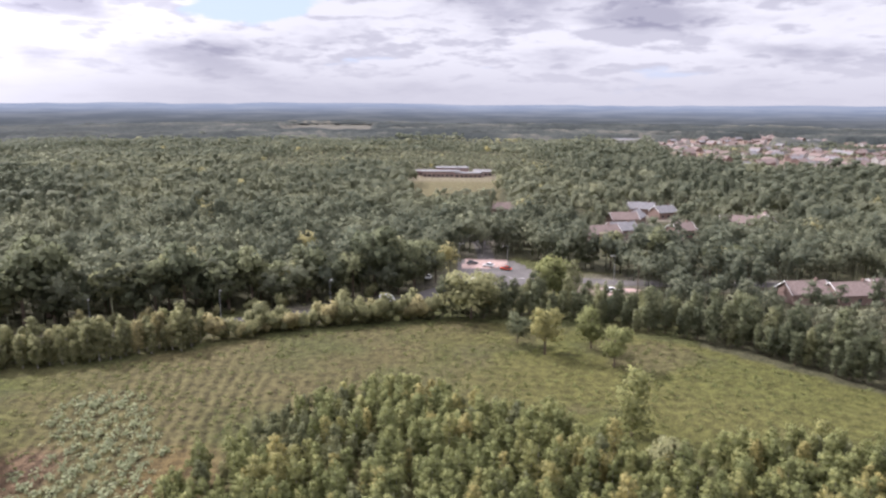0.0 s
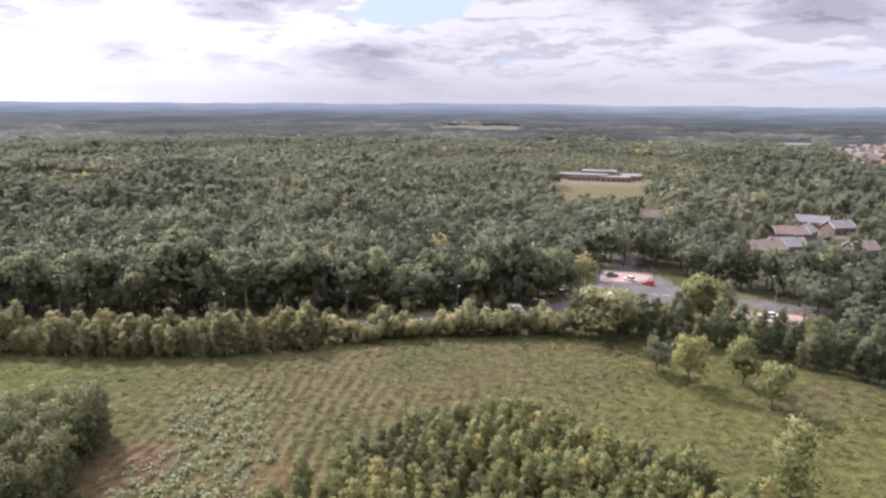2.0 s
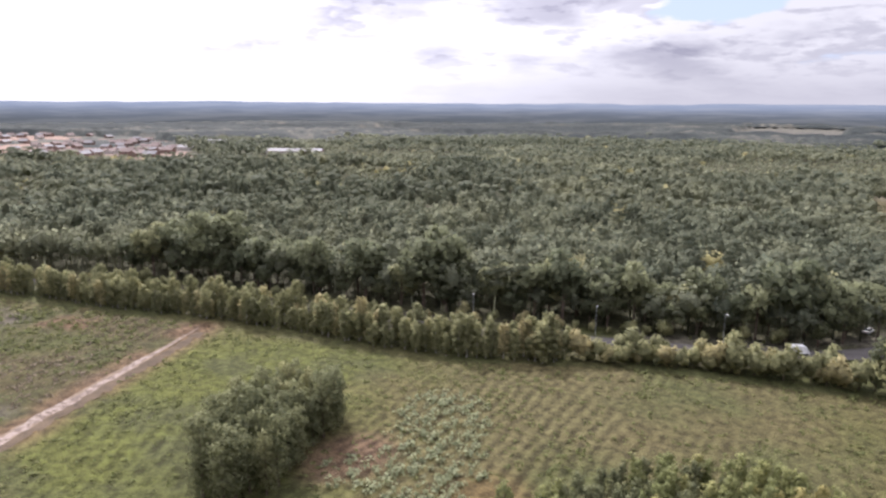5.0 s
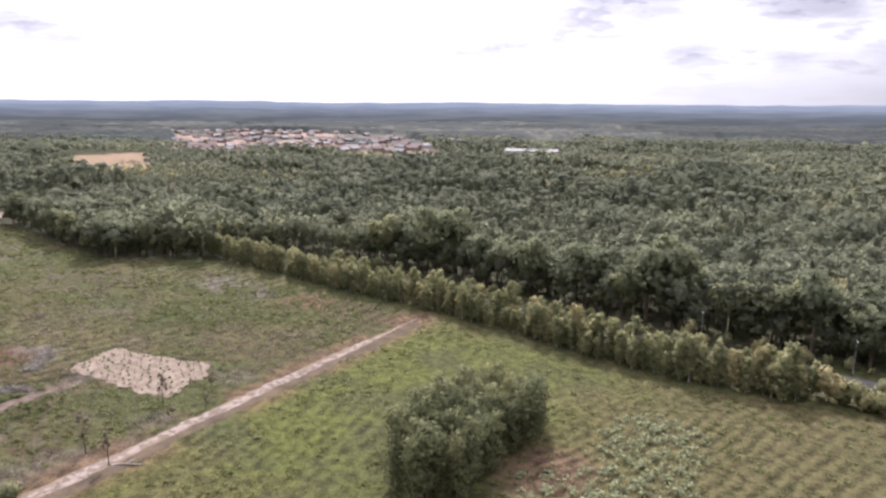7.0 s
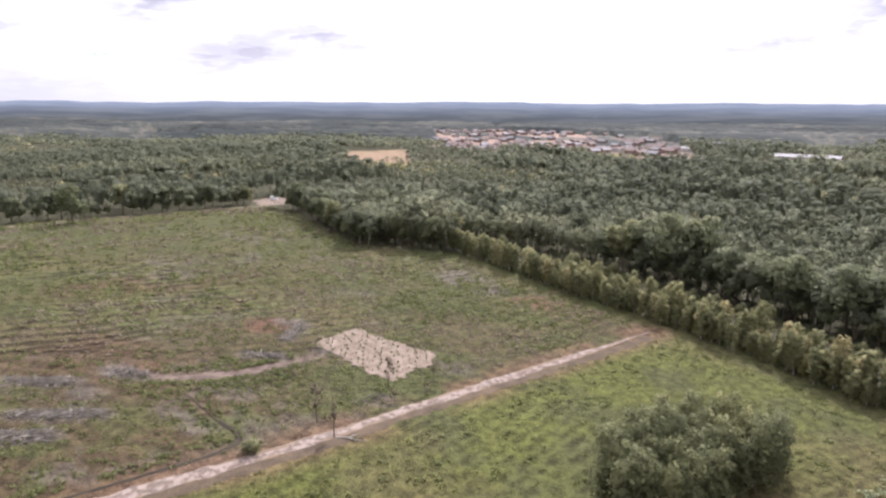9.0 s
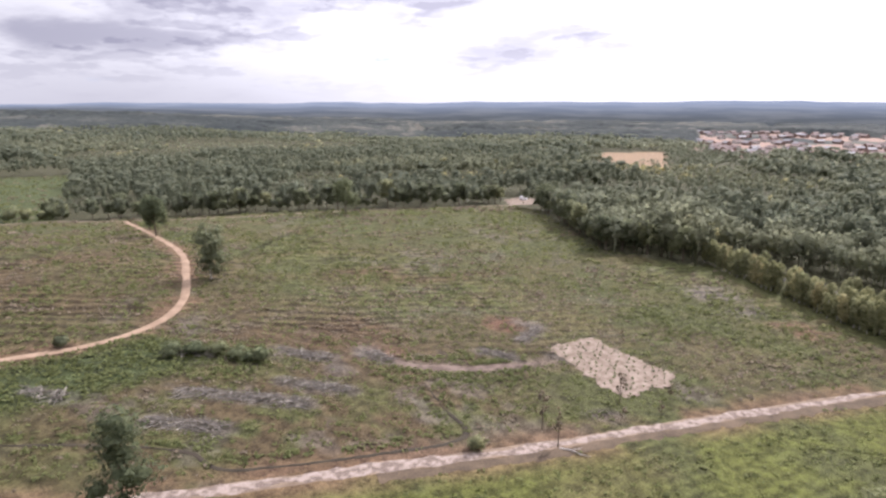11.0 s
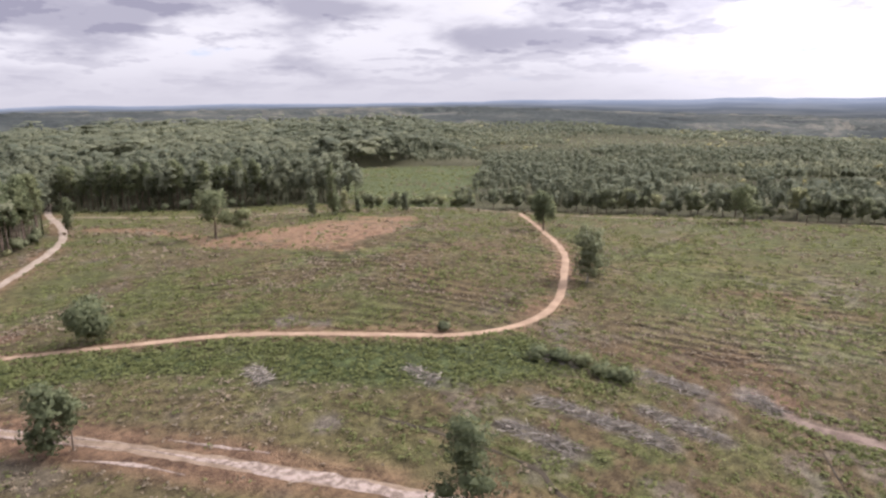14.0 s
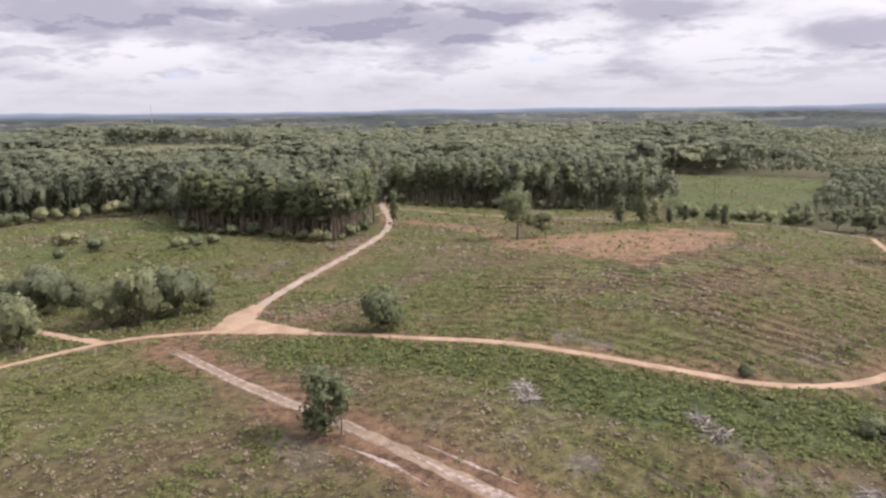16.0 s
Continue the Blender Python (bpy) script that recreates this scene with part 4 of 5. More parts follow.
def woodland():
    """The woods within a kilometre, tree by tree but as joined masses."""
    rg = np.random.default_rng(21)

    def near_tree(kind, h, w):
        c, r = lobes(kind, h, w, rg)
        return rounded(np.concatenate([sprays(c, r * 1.05, 106, 0.8, rg, 0.45, 0.6, (0.75, 1.12)), cores(c, r, rg, 0, 0.66, -0.1), trunk_tris(h * 0.75, 0.24)]), c, r, rg)

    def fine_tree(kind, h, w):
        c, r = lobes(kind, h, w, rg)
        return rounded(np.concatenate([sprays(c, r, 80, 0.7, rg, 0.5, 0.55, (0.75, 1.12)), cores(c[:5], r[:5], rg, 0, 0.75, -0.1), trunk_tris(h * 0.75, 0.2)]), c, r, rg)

    def mid_tree(kind, h, w):
        c, r = lobes(kind, h, w, rg)
        return rounded(np.concatenate([sprays(c, r, 33, 0.98, rg, 0.6, 0.5, (0.8, 1.12)), cores(c[:1], r[:1] * (1.5 if kind == "scots" else 1.0), rg, 0, 0.85, -0.2), cores(c[1:4], r[1:4] * 1.1, rg, 0, 0.9, 0.3)]), c, r, rg)

    def far_tree(kind, h, w):
        c, r = lobes(kind, h, w, rg)
        return rounded(np.concatenate([sprays(c, r, 8, 1.9, rg, 0.8, 0.4, (0.85, 1.1)), cores(c[:1], r[:1] * (1.6 if kind == "scots" else 1.05), rg, 0, 1.0, 0.0), cores(c[1:2], r[1:2] * 1.3, rg, 0, 0.95, 0.35)]), c, r, rg)

    def remote_tree(kind, h, w):
        c, r = lobes(kind, h, w, rg)
        return rounded(np.concatenate([sprays(c, r, 4, 2.6, rg, 1.0, 0.4, (0.85, 1.1)), cores(c[:1], r[:1] * (1.8 if kind == "scots" else 1.1), rg, 0, 1.0, 0.1)]), c, r, rg)

    tiers = (("near", near_tree, 6.3, 90, 330), ("mid", mid_tree, 6.9, 330, 700), ("far", far_tree, 9.2, 700, 1120), ("remote", remote_tree, 12.5, 1120, 1620))
    for nm, make, step, lo, hi in tiers:
        big = {"far": 1.3, "remote": 1.6}.get(nm, 1.0)
        leaved = [make("dome", 12.8, w * big) for w in (7.6, 9.0, 10.5, 9.5, 8.2, 12.0)]
        needled = [make("cone", 14.6, w * big) for w in (5.6, 6.4, 7.0)] + [make("scots", 15.0, w * big) for w in (6.4, 7.2, 7.8)]
        x, y = scatter(-hi - 10, min(hi, 1300), -hi, hi + 30, step, rg)
        r = np.hypot(x + 8, y - 25)
        ok = wooded(x, y) & (r < hi) & (r >= lo) & ~(inside(x, y, FAR_TOWN) & (fbm(x, y, 110, 41) > 0.44))
        x, y = x[ok], y[ok]
        pines = rg.uniform(0, 1, len(x)) < np.maximum(pine_land(x, y), 0.9 * plantation(x, y))
        tint = np.clip(tint_of(x, y, rg) * np.where(pines, 0.62, 1.0) + 0.24 * young(x, y), 0, 1) * (1 - 0.6 * plantation(x, y))
        dice = rg.uniform(0, 1, len(x))
        scale = rg.uniform(0.78, 1.16, len(x)) * stature(x, y)
        scale = np.where(dice < 0.12, scale * 0.68, np.where((dice > 0.95) & ~pines, scale * 1.25, scale))
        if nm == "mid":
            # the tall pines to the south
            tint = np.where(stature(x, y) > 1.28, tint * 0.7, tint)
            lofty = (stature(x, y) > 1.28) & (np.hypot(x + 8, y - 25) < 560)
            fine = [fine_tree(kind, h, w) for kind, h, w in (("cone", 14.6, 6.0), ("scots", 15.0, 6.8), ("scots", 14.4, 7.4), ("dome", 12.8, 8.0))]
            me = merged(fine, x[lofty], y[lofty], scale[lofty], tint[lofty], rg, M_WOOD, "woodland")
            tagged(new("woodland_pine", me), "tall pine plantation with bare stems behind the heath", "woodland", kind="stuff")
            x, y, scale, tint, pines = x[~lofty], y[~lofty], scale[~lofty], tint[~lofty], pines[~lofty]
        for nm2, ps, k in (("broadleaf", leaved, np.nonzero(~pines)[0]), ("pine", needled, np.nonzero(pines)[0])):
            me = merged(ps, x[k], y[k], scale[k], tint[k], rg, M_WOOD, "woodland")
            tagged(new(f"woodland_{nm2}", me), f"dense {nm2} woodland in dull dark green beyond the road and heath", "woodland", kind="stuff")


def cells(x, y, size, seed):
    """Distance to the nearest jittered cell centre (in cells) and a random value for that cell."""
    u, v = x / size, y / size
    i, j = np.floor(u), np.floor(v)
    best, who = np.full(x.shape, 9.0), np.zeros(x.shape)
    for di in (-1, 0, 1):
        for dj in (-1, 0, 1):
            p, q = i + di, j + dj
            h = [np.sin(p * 127.1 + q * 311.7 + s + seed) * 43758.5453 for s in (0.0, 19.2, 41.7)]
            h = [w - np.floor(w) for w in h]
            d = np.hypot(u - p - h[0], v - q - h[1])
            who = np.where(d < best, h[2], who)
            best = np.minimum(best, d)
    return best, who


def canopy():
    """Unbroken far woods: a sheet of tree heads."""
    rg = np.random.default_rng(5)
    radii = 1520 * 1.0085 ** np.arange(65)
    ang = np.radians(90 + np.arange(-44, 202, 0.4))
    r, a = np.meshgrid(radii, ang, indexing="ij")
    r = r * (1 + rg.uniform(-0.0022, 0.0022, r.shape))
    a = a + radians(0.1) * rg.uniform(-1, 1, r.shape)
    x, y = r * np.cos(a) - 8, r * np.sin(a) + 25
    d1, w1 = cells(x, y, 13.0, 3.0)
    d2, w2 = cells(x, y, 34.0, 8.0)
    heads = 8 * np.sqrt(np.clip(1 - d1 * d1, 0, 1)) + 5 * w1 + 6 * w2 + 5 * fbm(x, y, 90, 33, 2) - 4
    shut = np.ones(r.shape)
    fields = (fbm(x * 0.6, y, 260, 61) > 0.66) & (r > 1150)
    fields |= inside(x, y, FAR_FIELD)
    for poly in (TAN_FIELD, TOWN):
        shut = np.where(inside(x, y, poly), 0, shut)
    shut = np.where(inside(x, y, FAR_TOWN) & (fbm(x, y, 110, 41) > 0.43), 0, shut)
    shut = np.where(sight(x, y, SHEDS, 0.9, 30) < 0, 0, shut)
    shut = np.where(fields, 0.1, shut)
    z = height(x, y) + np.where(shut > 0, (3 + heads) * shut * smooth(1520, 1640, r) + 0.2, -3)
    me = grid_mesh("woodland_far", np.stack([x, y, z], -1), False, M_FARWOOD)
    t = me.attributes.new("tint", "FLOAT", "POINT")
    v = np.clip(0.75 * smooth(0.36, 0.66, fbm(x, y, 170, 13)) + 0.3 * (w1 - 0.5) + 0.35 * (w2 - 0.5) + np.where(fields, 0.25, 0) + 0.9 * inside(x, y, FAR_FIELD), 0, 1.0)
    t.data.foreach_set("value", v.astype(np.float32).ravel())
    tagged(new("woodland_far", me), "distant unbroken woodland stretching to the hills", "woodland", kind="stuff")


def ridges():
    """Remote blue hills that close the view."""
    ang = np.linspace(0, 2 * np.pi, 721)[:-1]
    radii = np.array([2560, 2900, 3300, 3700, 4100, 4400, 4700, 4840])
    r, a = np.meshgrid(radii, ang, indexing="ij")
    x, y = r * np.cos(a), r * np.sin(a)
    k = (r - 2560) / (4840 - 2560)
    crest = 50 + 16 * (value_noise(a * 40, a * 0, 4, 3) - 0.5) + 8 * (value_noise(a * 160, a * 0, 4, 5) - 0.5) + 2.0 * (value_noise(a * 900, a * 0, 3, 6) - 0.5)
    start = height(x, y) + 8
    z = start * (1 - k) + crest * k + 10 * np.sin(k * 9 + 5 * value_noise(a * 25, r * 0, 3, 9)) * k * (1 - k)
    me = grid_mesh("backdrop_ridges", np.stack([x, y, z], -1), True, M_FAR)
    tagged(new("backdrop_ridges", me), "remote blue ridges along the horizon, haze painted in", "hills", kind="structure")


woodland()
canopy()
ridges()


# ---- hedge, thicket, clump and single trees ----
rg = np.random.default_rng(99)


def along(line, step, spread, rg):
    pts = curve_points(line, step)
    return [(x + rg.uniform(-spread, spread), y + rg.uniform(-spread, spread)) for x, y in pts]


hedge = [tree("hedge_tree", "birch", 11.6, 5.0, 820, 0.48, M_HEDGE, M_PALE_BARK, "yellowish green willow and birch tree in the roadside hedge", "tree", "roadside hedge", s) for s in (1, 2, 3, 4)]
spots = [(x, y, rg.uniform(0.55, 1.05)) for x, y in along(HEDGE, 2.3, 1.0, rg)] + [(x + 1, y + 3.5, rg.uniform(0.8, 1.05)) for x, y in along(HEDGE, 2.5, 1.3, rg)] + [(x + 1.5, y + 7, rg.uniform(0.75, 1.05)) for x, y in along(HEDGE, 3.2, 1.3, rg)]
stand(hedge, spots, rg)
low = [tree("hedge_bush", "bush", 5.4, 5.4, 420, 0.55, M_HEDGE, M_BARK, "low tangled olive bush along the road", "bush", "roadside bushes", s) for s in (8, 9)]
spots = [(x, y, rg.uniform(0.55, 1.2)) for x, y in along(LOW_HEDGE, 1.8, 1.0, rg)] + [(x - 1, y + 3, rg.uniform(0.5, 1.0)) for x, y in along(LOW_HEDGE, 2.4, 1.4, rg)]
spots += [(x - 2.4, y + 6.8, rg.uniform(0.3, 0.75)) for x, y in along(MAIN_ROAD[1:9], 4.0, 0.9, rg)]
spots += [(x + 2.2, y - 6.3, rg.uniform(0.3, 0.6)) for x, y in along(MAIN_ROAD[5:9], 3.0, 0.8, rg)]
stand(low, spots, rg)
belt = [tree("belt_tree", "birch", 12.0, 5.4, 800, 0.45, M_OAK, M_BARK, "olive green tree in the belt along the field", "tree", "field belt", s) for s in (5, 6, 7)]
spots = [(x, y, rg.uniform(0.7, 1.0)) for x, y in along(EAST_LINE, 2.5, 1.3, rg)] + [(x + 2.5, y + 5, rg.uniform(0.75, 1.1)) for x, y in along(EAST_LINE, 2.8, 1.8, rg)]
spots += [(x + 5, y + 10, rg.uniform(0.75, 1.1)) for x, y in along(EAST_LINE[2:], 3.2, 2.2, rg)]
stand(belt, spots, rg)

THICKET = [(-48, 62), (-38, 102), (-31, 116), (-21, 128), (-10, 133), (6, 126), (17, 121), (26, 114), (33, 106), (42, 106), (50, 107), (60, 110), (80, 105), (92, 72)]
birch = [tree("young_birch", "birch", 6.8, 3.5, 600, 0.28, M_BIRCH, M_PALE_BARK, "young yellowish green birch in a dense thicket", "birch tree", "birch thicket", s) for s in (11, 12, 13, 14)]
sapling = [tree("young_pine", "birch", 6.4, 3.4, 480, 0.3, M_PINE, M_BARK, "young bluish green pine among the birch thicket", "pine tree", "birch thicket", s) for s in (15, 16)]
x, y = scatter(-50, 95, 50, 136, 2.75, rg)
ok = inside(x, y, THICKET) & (y > 84)
x, y = x[ok], y[ok]
blue = rg.uniform(0, 1, len(x)) < 0.12 + 0.4 * (np.hypot(x + 25, y - 112) < 16)
bx, by = x[~blue], y[~blue]
order = np.argsort(np.hypot(bx, by - 15))
stand(birch, [(bx[k], by[k], 1.0) for k in order[:290]], rg, 0.72, 1.15)


def back_birches(x, y):
    """The far side of the birch thicket, joined."""
    rg = np.random.default_rng(17)
    protos = []
    for _ in range(4):
        c, r = lobes("birch", 6.8, 3.5, rg)
        protos.append(rounded(np.concatenate([sprays(c, r, 420, 0.32, rg, 0.35, 0.7), cores(c, r, rg, 0, 0.5), trunk_tris(5.0, 0.1)]), c, r, rg))
    me = merged(protos, x, y, rg.uniform(0.75, 1.15, len(x)), rg.uniform(0, 1, len(x)), rg, M_BIRCHES, "birch_thicket")
    tagged(new("birch_thicket", me), "dense yellowish green young birches at the back of the thicket", "birch thicket", kind="stuff")


back_birches(bx[order[290:]], by[order[290:]])
stand(sapling, [(a, b, 1.0) for a, b in zip(x[blue], y[blue])], rg, 0.7, 1.1)

CLUMP = [(-74, 74), (-86, 84), (-91, 96), (-90, 107), (-84, 113), (-79, 111), (-76, 106), (-75, 99), (-73, 91), (-70, 82)]
pine = [tree("clump_pine", "birch", 13.0, 6.0, 1400, 0.36, M_PINE, M_BARK, "dark green pine in a tight clump on the grass", "pine tree", "pine clump", s, 0.35) for s in (21, 22, 23)]
x, y = scatter(-102, -64, 68, 120, 3.3, rg)
ok = inside(x, y, CLUMP)
stand(pine, [(a, b, 1.0) for a, b in zip(x[ok], y[ok])], rg, 0.75, 1.08)


def single(name, kind, x, y, h, w, n, size, leaf, bark, label, seed):
    ob = tree(name, kind, h, w, n, size, leaf, bark, label, "tree", "", seed)
    ob.matrix_basis = pose(x, y, ground_z(x, y) - 0.1, 0, 0, seed * 40)


single("field_oak", "oak", 25, 159, 12.5, 9.5, 1200, 0.55, M_BIRCH, M_BARK, "small green oak standing on the open grass", 31)
single("field_oak", "oak", 19, 166, 8.5, 7, 700, 0.5, M_OAK, M_BARK, "low dark green oak beside the field edge", 32)
single("field_oak", "oak", 37, 163, 12, 7.5, 1000, 0.5, M_BIRCH, M_BARK, "yellowish upright oak on the open grass", 33)
single("field_oak", "oak", 40, 151, 10, 9, 1000, 0.5, M_BIRCH, M_BARK, "rounded light green oak on a bare trunk", 34)
single("field_oak", "birch", 35, 117, 14, 9.5, 1000, 0.5, M_BIRCH, M_BARK, "thin sparse green tree beside the birch thicket", 35)
single("roadside_oak", "oak", 8, 187, 14.0, 19.0, 2000, 0.8, M_HEDGE, M_BARK, "broad yellowish oak at the road bend", 36)
single("roadside_oak", "oak", 34, 203, 17.0, 12.0, 1500, 0.8, M_BIRCH, M_BARK, "bright green rounded tree by the junction", 37)
single("heath_oak", "bush", -77, -129, 11.0, 12.0, 1800, 0.6, M_DARK, M_BARK, "dark rounded oak bush beside the red track", 41)
single("heath_tree", "birch", -50, -81, 13, 10.5, 1500, 0.5, M_DARK, M_BARK, "green leafy tree beside the pale track", 42)
single("heath_pine", "pine", -52.5, -79, 11.5, 5.0, 700, 0.5, M_DARK, M_BARK, "slender pine close beside a leafy tree", 43)
single("mound_tree", "oak", -173, -224, 22, 17, 1600, 0.7, M_DARK, M_BARK, "large dark green oak on top of the mound", 44)
single("mound_tree", "oak", -186, -222, 12, 10, 900, 0.7, M_DARK, M_BARK, "smaller dark green oak on the mound", 45)
single("tall_pine", "birch", -250, -236, 29, 8, 900, 0.8, M_DARK, M_BARK, "tall dark pine standing alone by the glade", 46)
single("bend_tree", "birch", -181, -53, 17.0, 11.5, 1700, 0.55, M_OAK, M_PALE_BARK, "rounded green birch at the track's bend", 47)
single("bend_tree", "oak", -249, -108, 18, 11, 1100, 0.8, M_DARK, M_BARK, "green tree by the far end of the loop", 48)
single("bend_tree", "birch", -272, -124, 16, 7, 900, 0.8, M_DARK, M_BARK, "upright green tree by the far end of the loop", 49)
single("lone_tree", "oak", -336, -55, 18, 13, 1100, 0.9, M_DARK, M_BARK, "lone rounded green tree at the wood's edge", 50)
single("track_pine", "birch", -75, -15, 16, 10.5, 1900, 0.4, M_DARK, M_BARK, "open dark pine with bare trunk beside the pale track", 51)
single("gravel_bush", "bush", -124, -59, 2.6, 3.4, 400, 0.4, M_OAK, M_BARK, "small dark bush beside the red track", 52)
single("thicket_oak", "oak", 37, 101, 8.5, 8.5, 1300, 0.45, M_HEDGE, M_BARK, "rounded pale oak at the thicket's edge", 37)
single("heath_sapling", "pine", -112, 40, 7.5, 2.6, 70, 0.28, M_BRUSH, M_BARK, "thin half-bare sapling on the heath", 53)
single("heath_sapling", "pine", -106, 42.5, 8.0, 2.0, 45, 0.25, M_BRUSH, M_BARK, "thin bare sapling on the heath", 54)
single("heath_sapling", "pine", -126, 55, 7.0, 2.2, 60, 0.28, M_BRUSH, M_BARK, "thin bare sapling beside the sand patch", 55)
for k, (x, y, h) in enumerate(((-129.5, 65, 4.5), (-122, 62, 3.5), (-119, 55, 3.0), (-133, 57, 3.2))):
    single("heath_sapling", "pine", x, y, h, 1.6, 40, 0.28, M_BRUSH, M_BARK, "short bare sapling among the sand plants", 250 + k)
single("heath_bush", "bush", -102, 29.5, 3.0, 3.4, 420, 0.4, M_OAK, M_BARK, "round dark green bush on the track's edge", 56)
for k, (x, y, h) in enumerate(((-282, -239, 9), (-297, -234, 10), (-288, -219, 11), (-272, -240, 8), (-268, -246, 13), (-258, -242, 12), (-245, -246, 16), (-290, -128, 10))):
    single("edge_birch", "birch", x, y, h, h * 0.5, 420, 0.8, M_OAK, M_PALE_BARK, "slim grey-green birch at the edge of the mound", 60 + k)
for k, (x, y, h, w) in enumerate(((-14, -176, 13, 12), (-23, -174, 16, 13), (-33, -176, 15, 12), (-39, -178, 10, 9), (-28, -184, 15, 13), (-18, -185, 14, 12), (6, -168, 13, 12), (15, -171, 13, 12), (1, -200, 12, 12), (10, -204, 12, 12), (-5, -208, 9, 10), (14, -186, 11, 12), (4, -219, 11, 13), (18, -216, 12, 13))):
    single("willow_bush", "bush", x, y, h * 1.2, w * 1.15, 1300, 0.6, M_OAK, M_BARK, "grey-green willow bush beside the gravel junction", 80 + k)
for k in range(7):
    x, y = -5 + 55 * rg.uniform(-1, 1), -285 + 75 * rg.uniform(-1, 1) ** 3
    if inside(np.array([x]), np.array([y]), OPEN)[0]:
        h = rg.uniform(3.0, 8.0)
        single("scrub_bush", "bush", x, y, h, h * 1.5, 300, 0.8, M_OAK, M_BARK, "low scrub bush in front of the pine wood", 100 + k)

for k, (x, y) in enumerate(along([(-296, -262), (-318, -226), (-330, -205), (-345, -222), (-362, -236)], 6.0, 2.5, rg)):
    h = rg.uniform(4, 8.5)
    single("glade_bush", "bush", x, y, h, h * 1.3, 260, 0.9, M_OAK, M_BARK, "dark green bush along the edge of the glade", 160 + k)

for k, (x, y) in enumerate(along([(-40, -424), (-20, -420), (0, -418), (25, -414), (50, -404)], 7.0, 2.5, rg)):
    h = rg.uniform(7, 12)
    single("clearing_bush", "bush", x, y, h, h * 1.3, 420, 0.8, M_OAK, M_BARK, "light green bush along the back of the clearing", 300 + k)
single("track_end_tree", "birch", -148, -309, 18, 6, 700, 0.6, M_DARK, M_BARK, "slim dark tree where the track enters the wood", 320)

# the pine plantation's front rows, tree by tree
front = [tree("plantation_pine", "scots", 27, 8.5, 620, 0.8, M_DARK, M_BARK, "tall plantation pine with a bare reddish trunk", "pine tree", "pine wood edge", s) for s in (131, 132, 133)]
PINE_EDGE = [(-48, -340), (-58, -328), (-70, -315), (-84, -306), (-95, -285), (-105, -274), (-118, -284), (-132, -302)]
spots = [(x, y - 1, rg.uniform(0.85, 1.1)) for x, y in along(PINE_EDGE, 3.2, 1.2, rg)] + [(x - 1, y - 6, rg.uniform(0.9, 1.15)) for x, y in along(PINE_EDGE, 3.4, 1.6, rg)]
BACK_EDGE = [(-182, -402), (-196, -374), (-226, -338), (-270, -312)]
spots += [(x - 2, y - 3, rg.uniform(0.85, 1.1)) for x, y in along(BACK_EDGE, 3.6, 1.6, rg)]
stand(front, spots, rg)

for k, (x, y) in enumerate(along(PINE_EDGE, 6.5, 1.5, rg) + along(BACK_EDGE, 8.0, 1.5, rg)):
    h = rg.uniform(2.5, 7.5)
    single("understorey_bush", "bush", x + 2, y + 3, h, h * 1.2, 200, 0.8, M_OAK, M_BARK, "ragged bush under the front pines", 200 + k)

# the wood's edge along the road and the far treeline
rim = [tree("wood_edge_oak", "oak", 15, 10.5, 620, 0.95, M_OAK, M_BARK, "tall dull green oak at the wood's edge by the road", "tree", "wood edge", s) for s in (141, 142, 143)]
NORTH_EDGE = [(-222, 150), (-185, 160), (-147, 171), (-120, 178), (-94, 184), (-63, 196), (-40, 203), (-15, 213), (-4, 226)]
spots = [(x, y, rg.uniform(0.7, 1.15)) for x, y in along(NORTH_EDGE, 6.0, 1.8, rg)] + [(x - 2, y + 6, rg.uniform(0.85, 1.2)) for x, y in along(NORTH_EDGE, 7.0, 2.2, rg)]
spots += [(x, y, rg.uniform(0.6, 0.8)) for x, y in along([(46, 250), (62, 247), (84, 243), (112, 240)], 5.0, 1.5, rg)]
stand(rim, spots, rg)
rim2 = [tree("heath_edge_tree", "oak", 12, 9.0, 420, 1.0, M_OAK, M_BARK, "rounded grey-green tree along the heath's far edge", "tree", "heath edge", s) for s in (151, 152, 153)]
WEST_EDGE = [(-258, 92), (-266, 84), (-272, 66), (-300, 58), (-318, 54), (-350, 48), (-380, 40)]
FAR_EDGE = [(-409, 22), (-378, -20), (-357, -72), (-334, -130), (-322, -185)]
spots = [(x - 2, y + 3, rg.uniform(0.75, 1.1)) for x, y in along(WEST_EDGE, 4.5, 1.8, rg)] + [(x - 4, y, rg.uniform(0.65, 1.05)) for x, y in along(FAR_EDGE, 5.0, 1.8, rg)]
stand(rim2, spots, rg)


# ---- low growth ----
def frond_set(n, w, h, size, rg, up=0.9):
    c = np.c_[rg.uniform(-w, w, 5) * 0.5, rg.uniform(-w, w, 5) * 0.5, np.full(5, h * 0.35)]
    return sprays(c, np.tile([w * 0.4, w * 0.4, h * 0.6], (5, 1)), n, size, rg, up, 0.2)


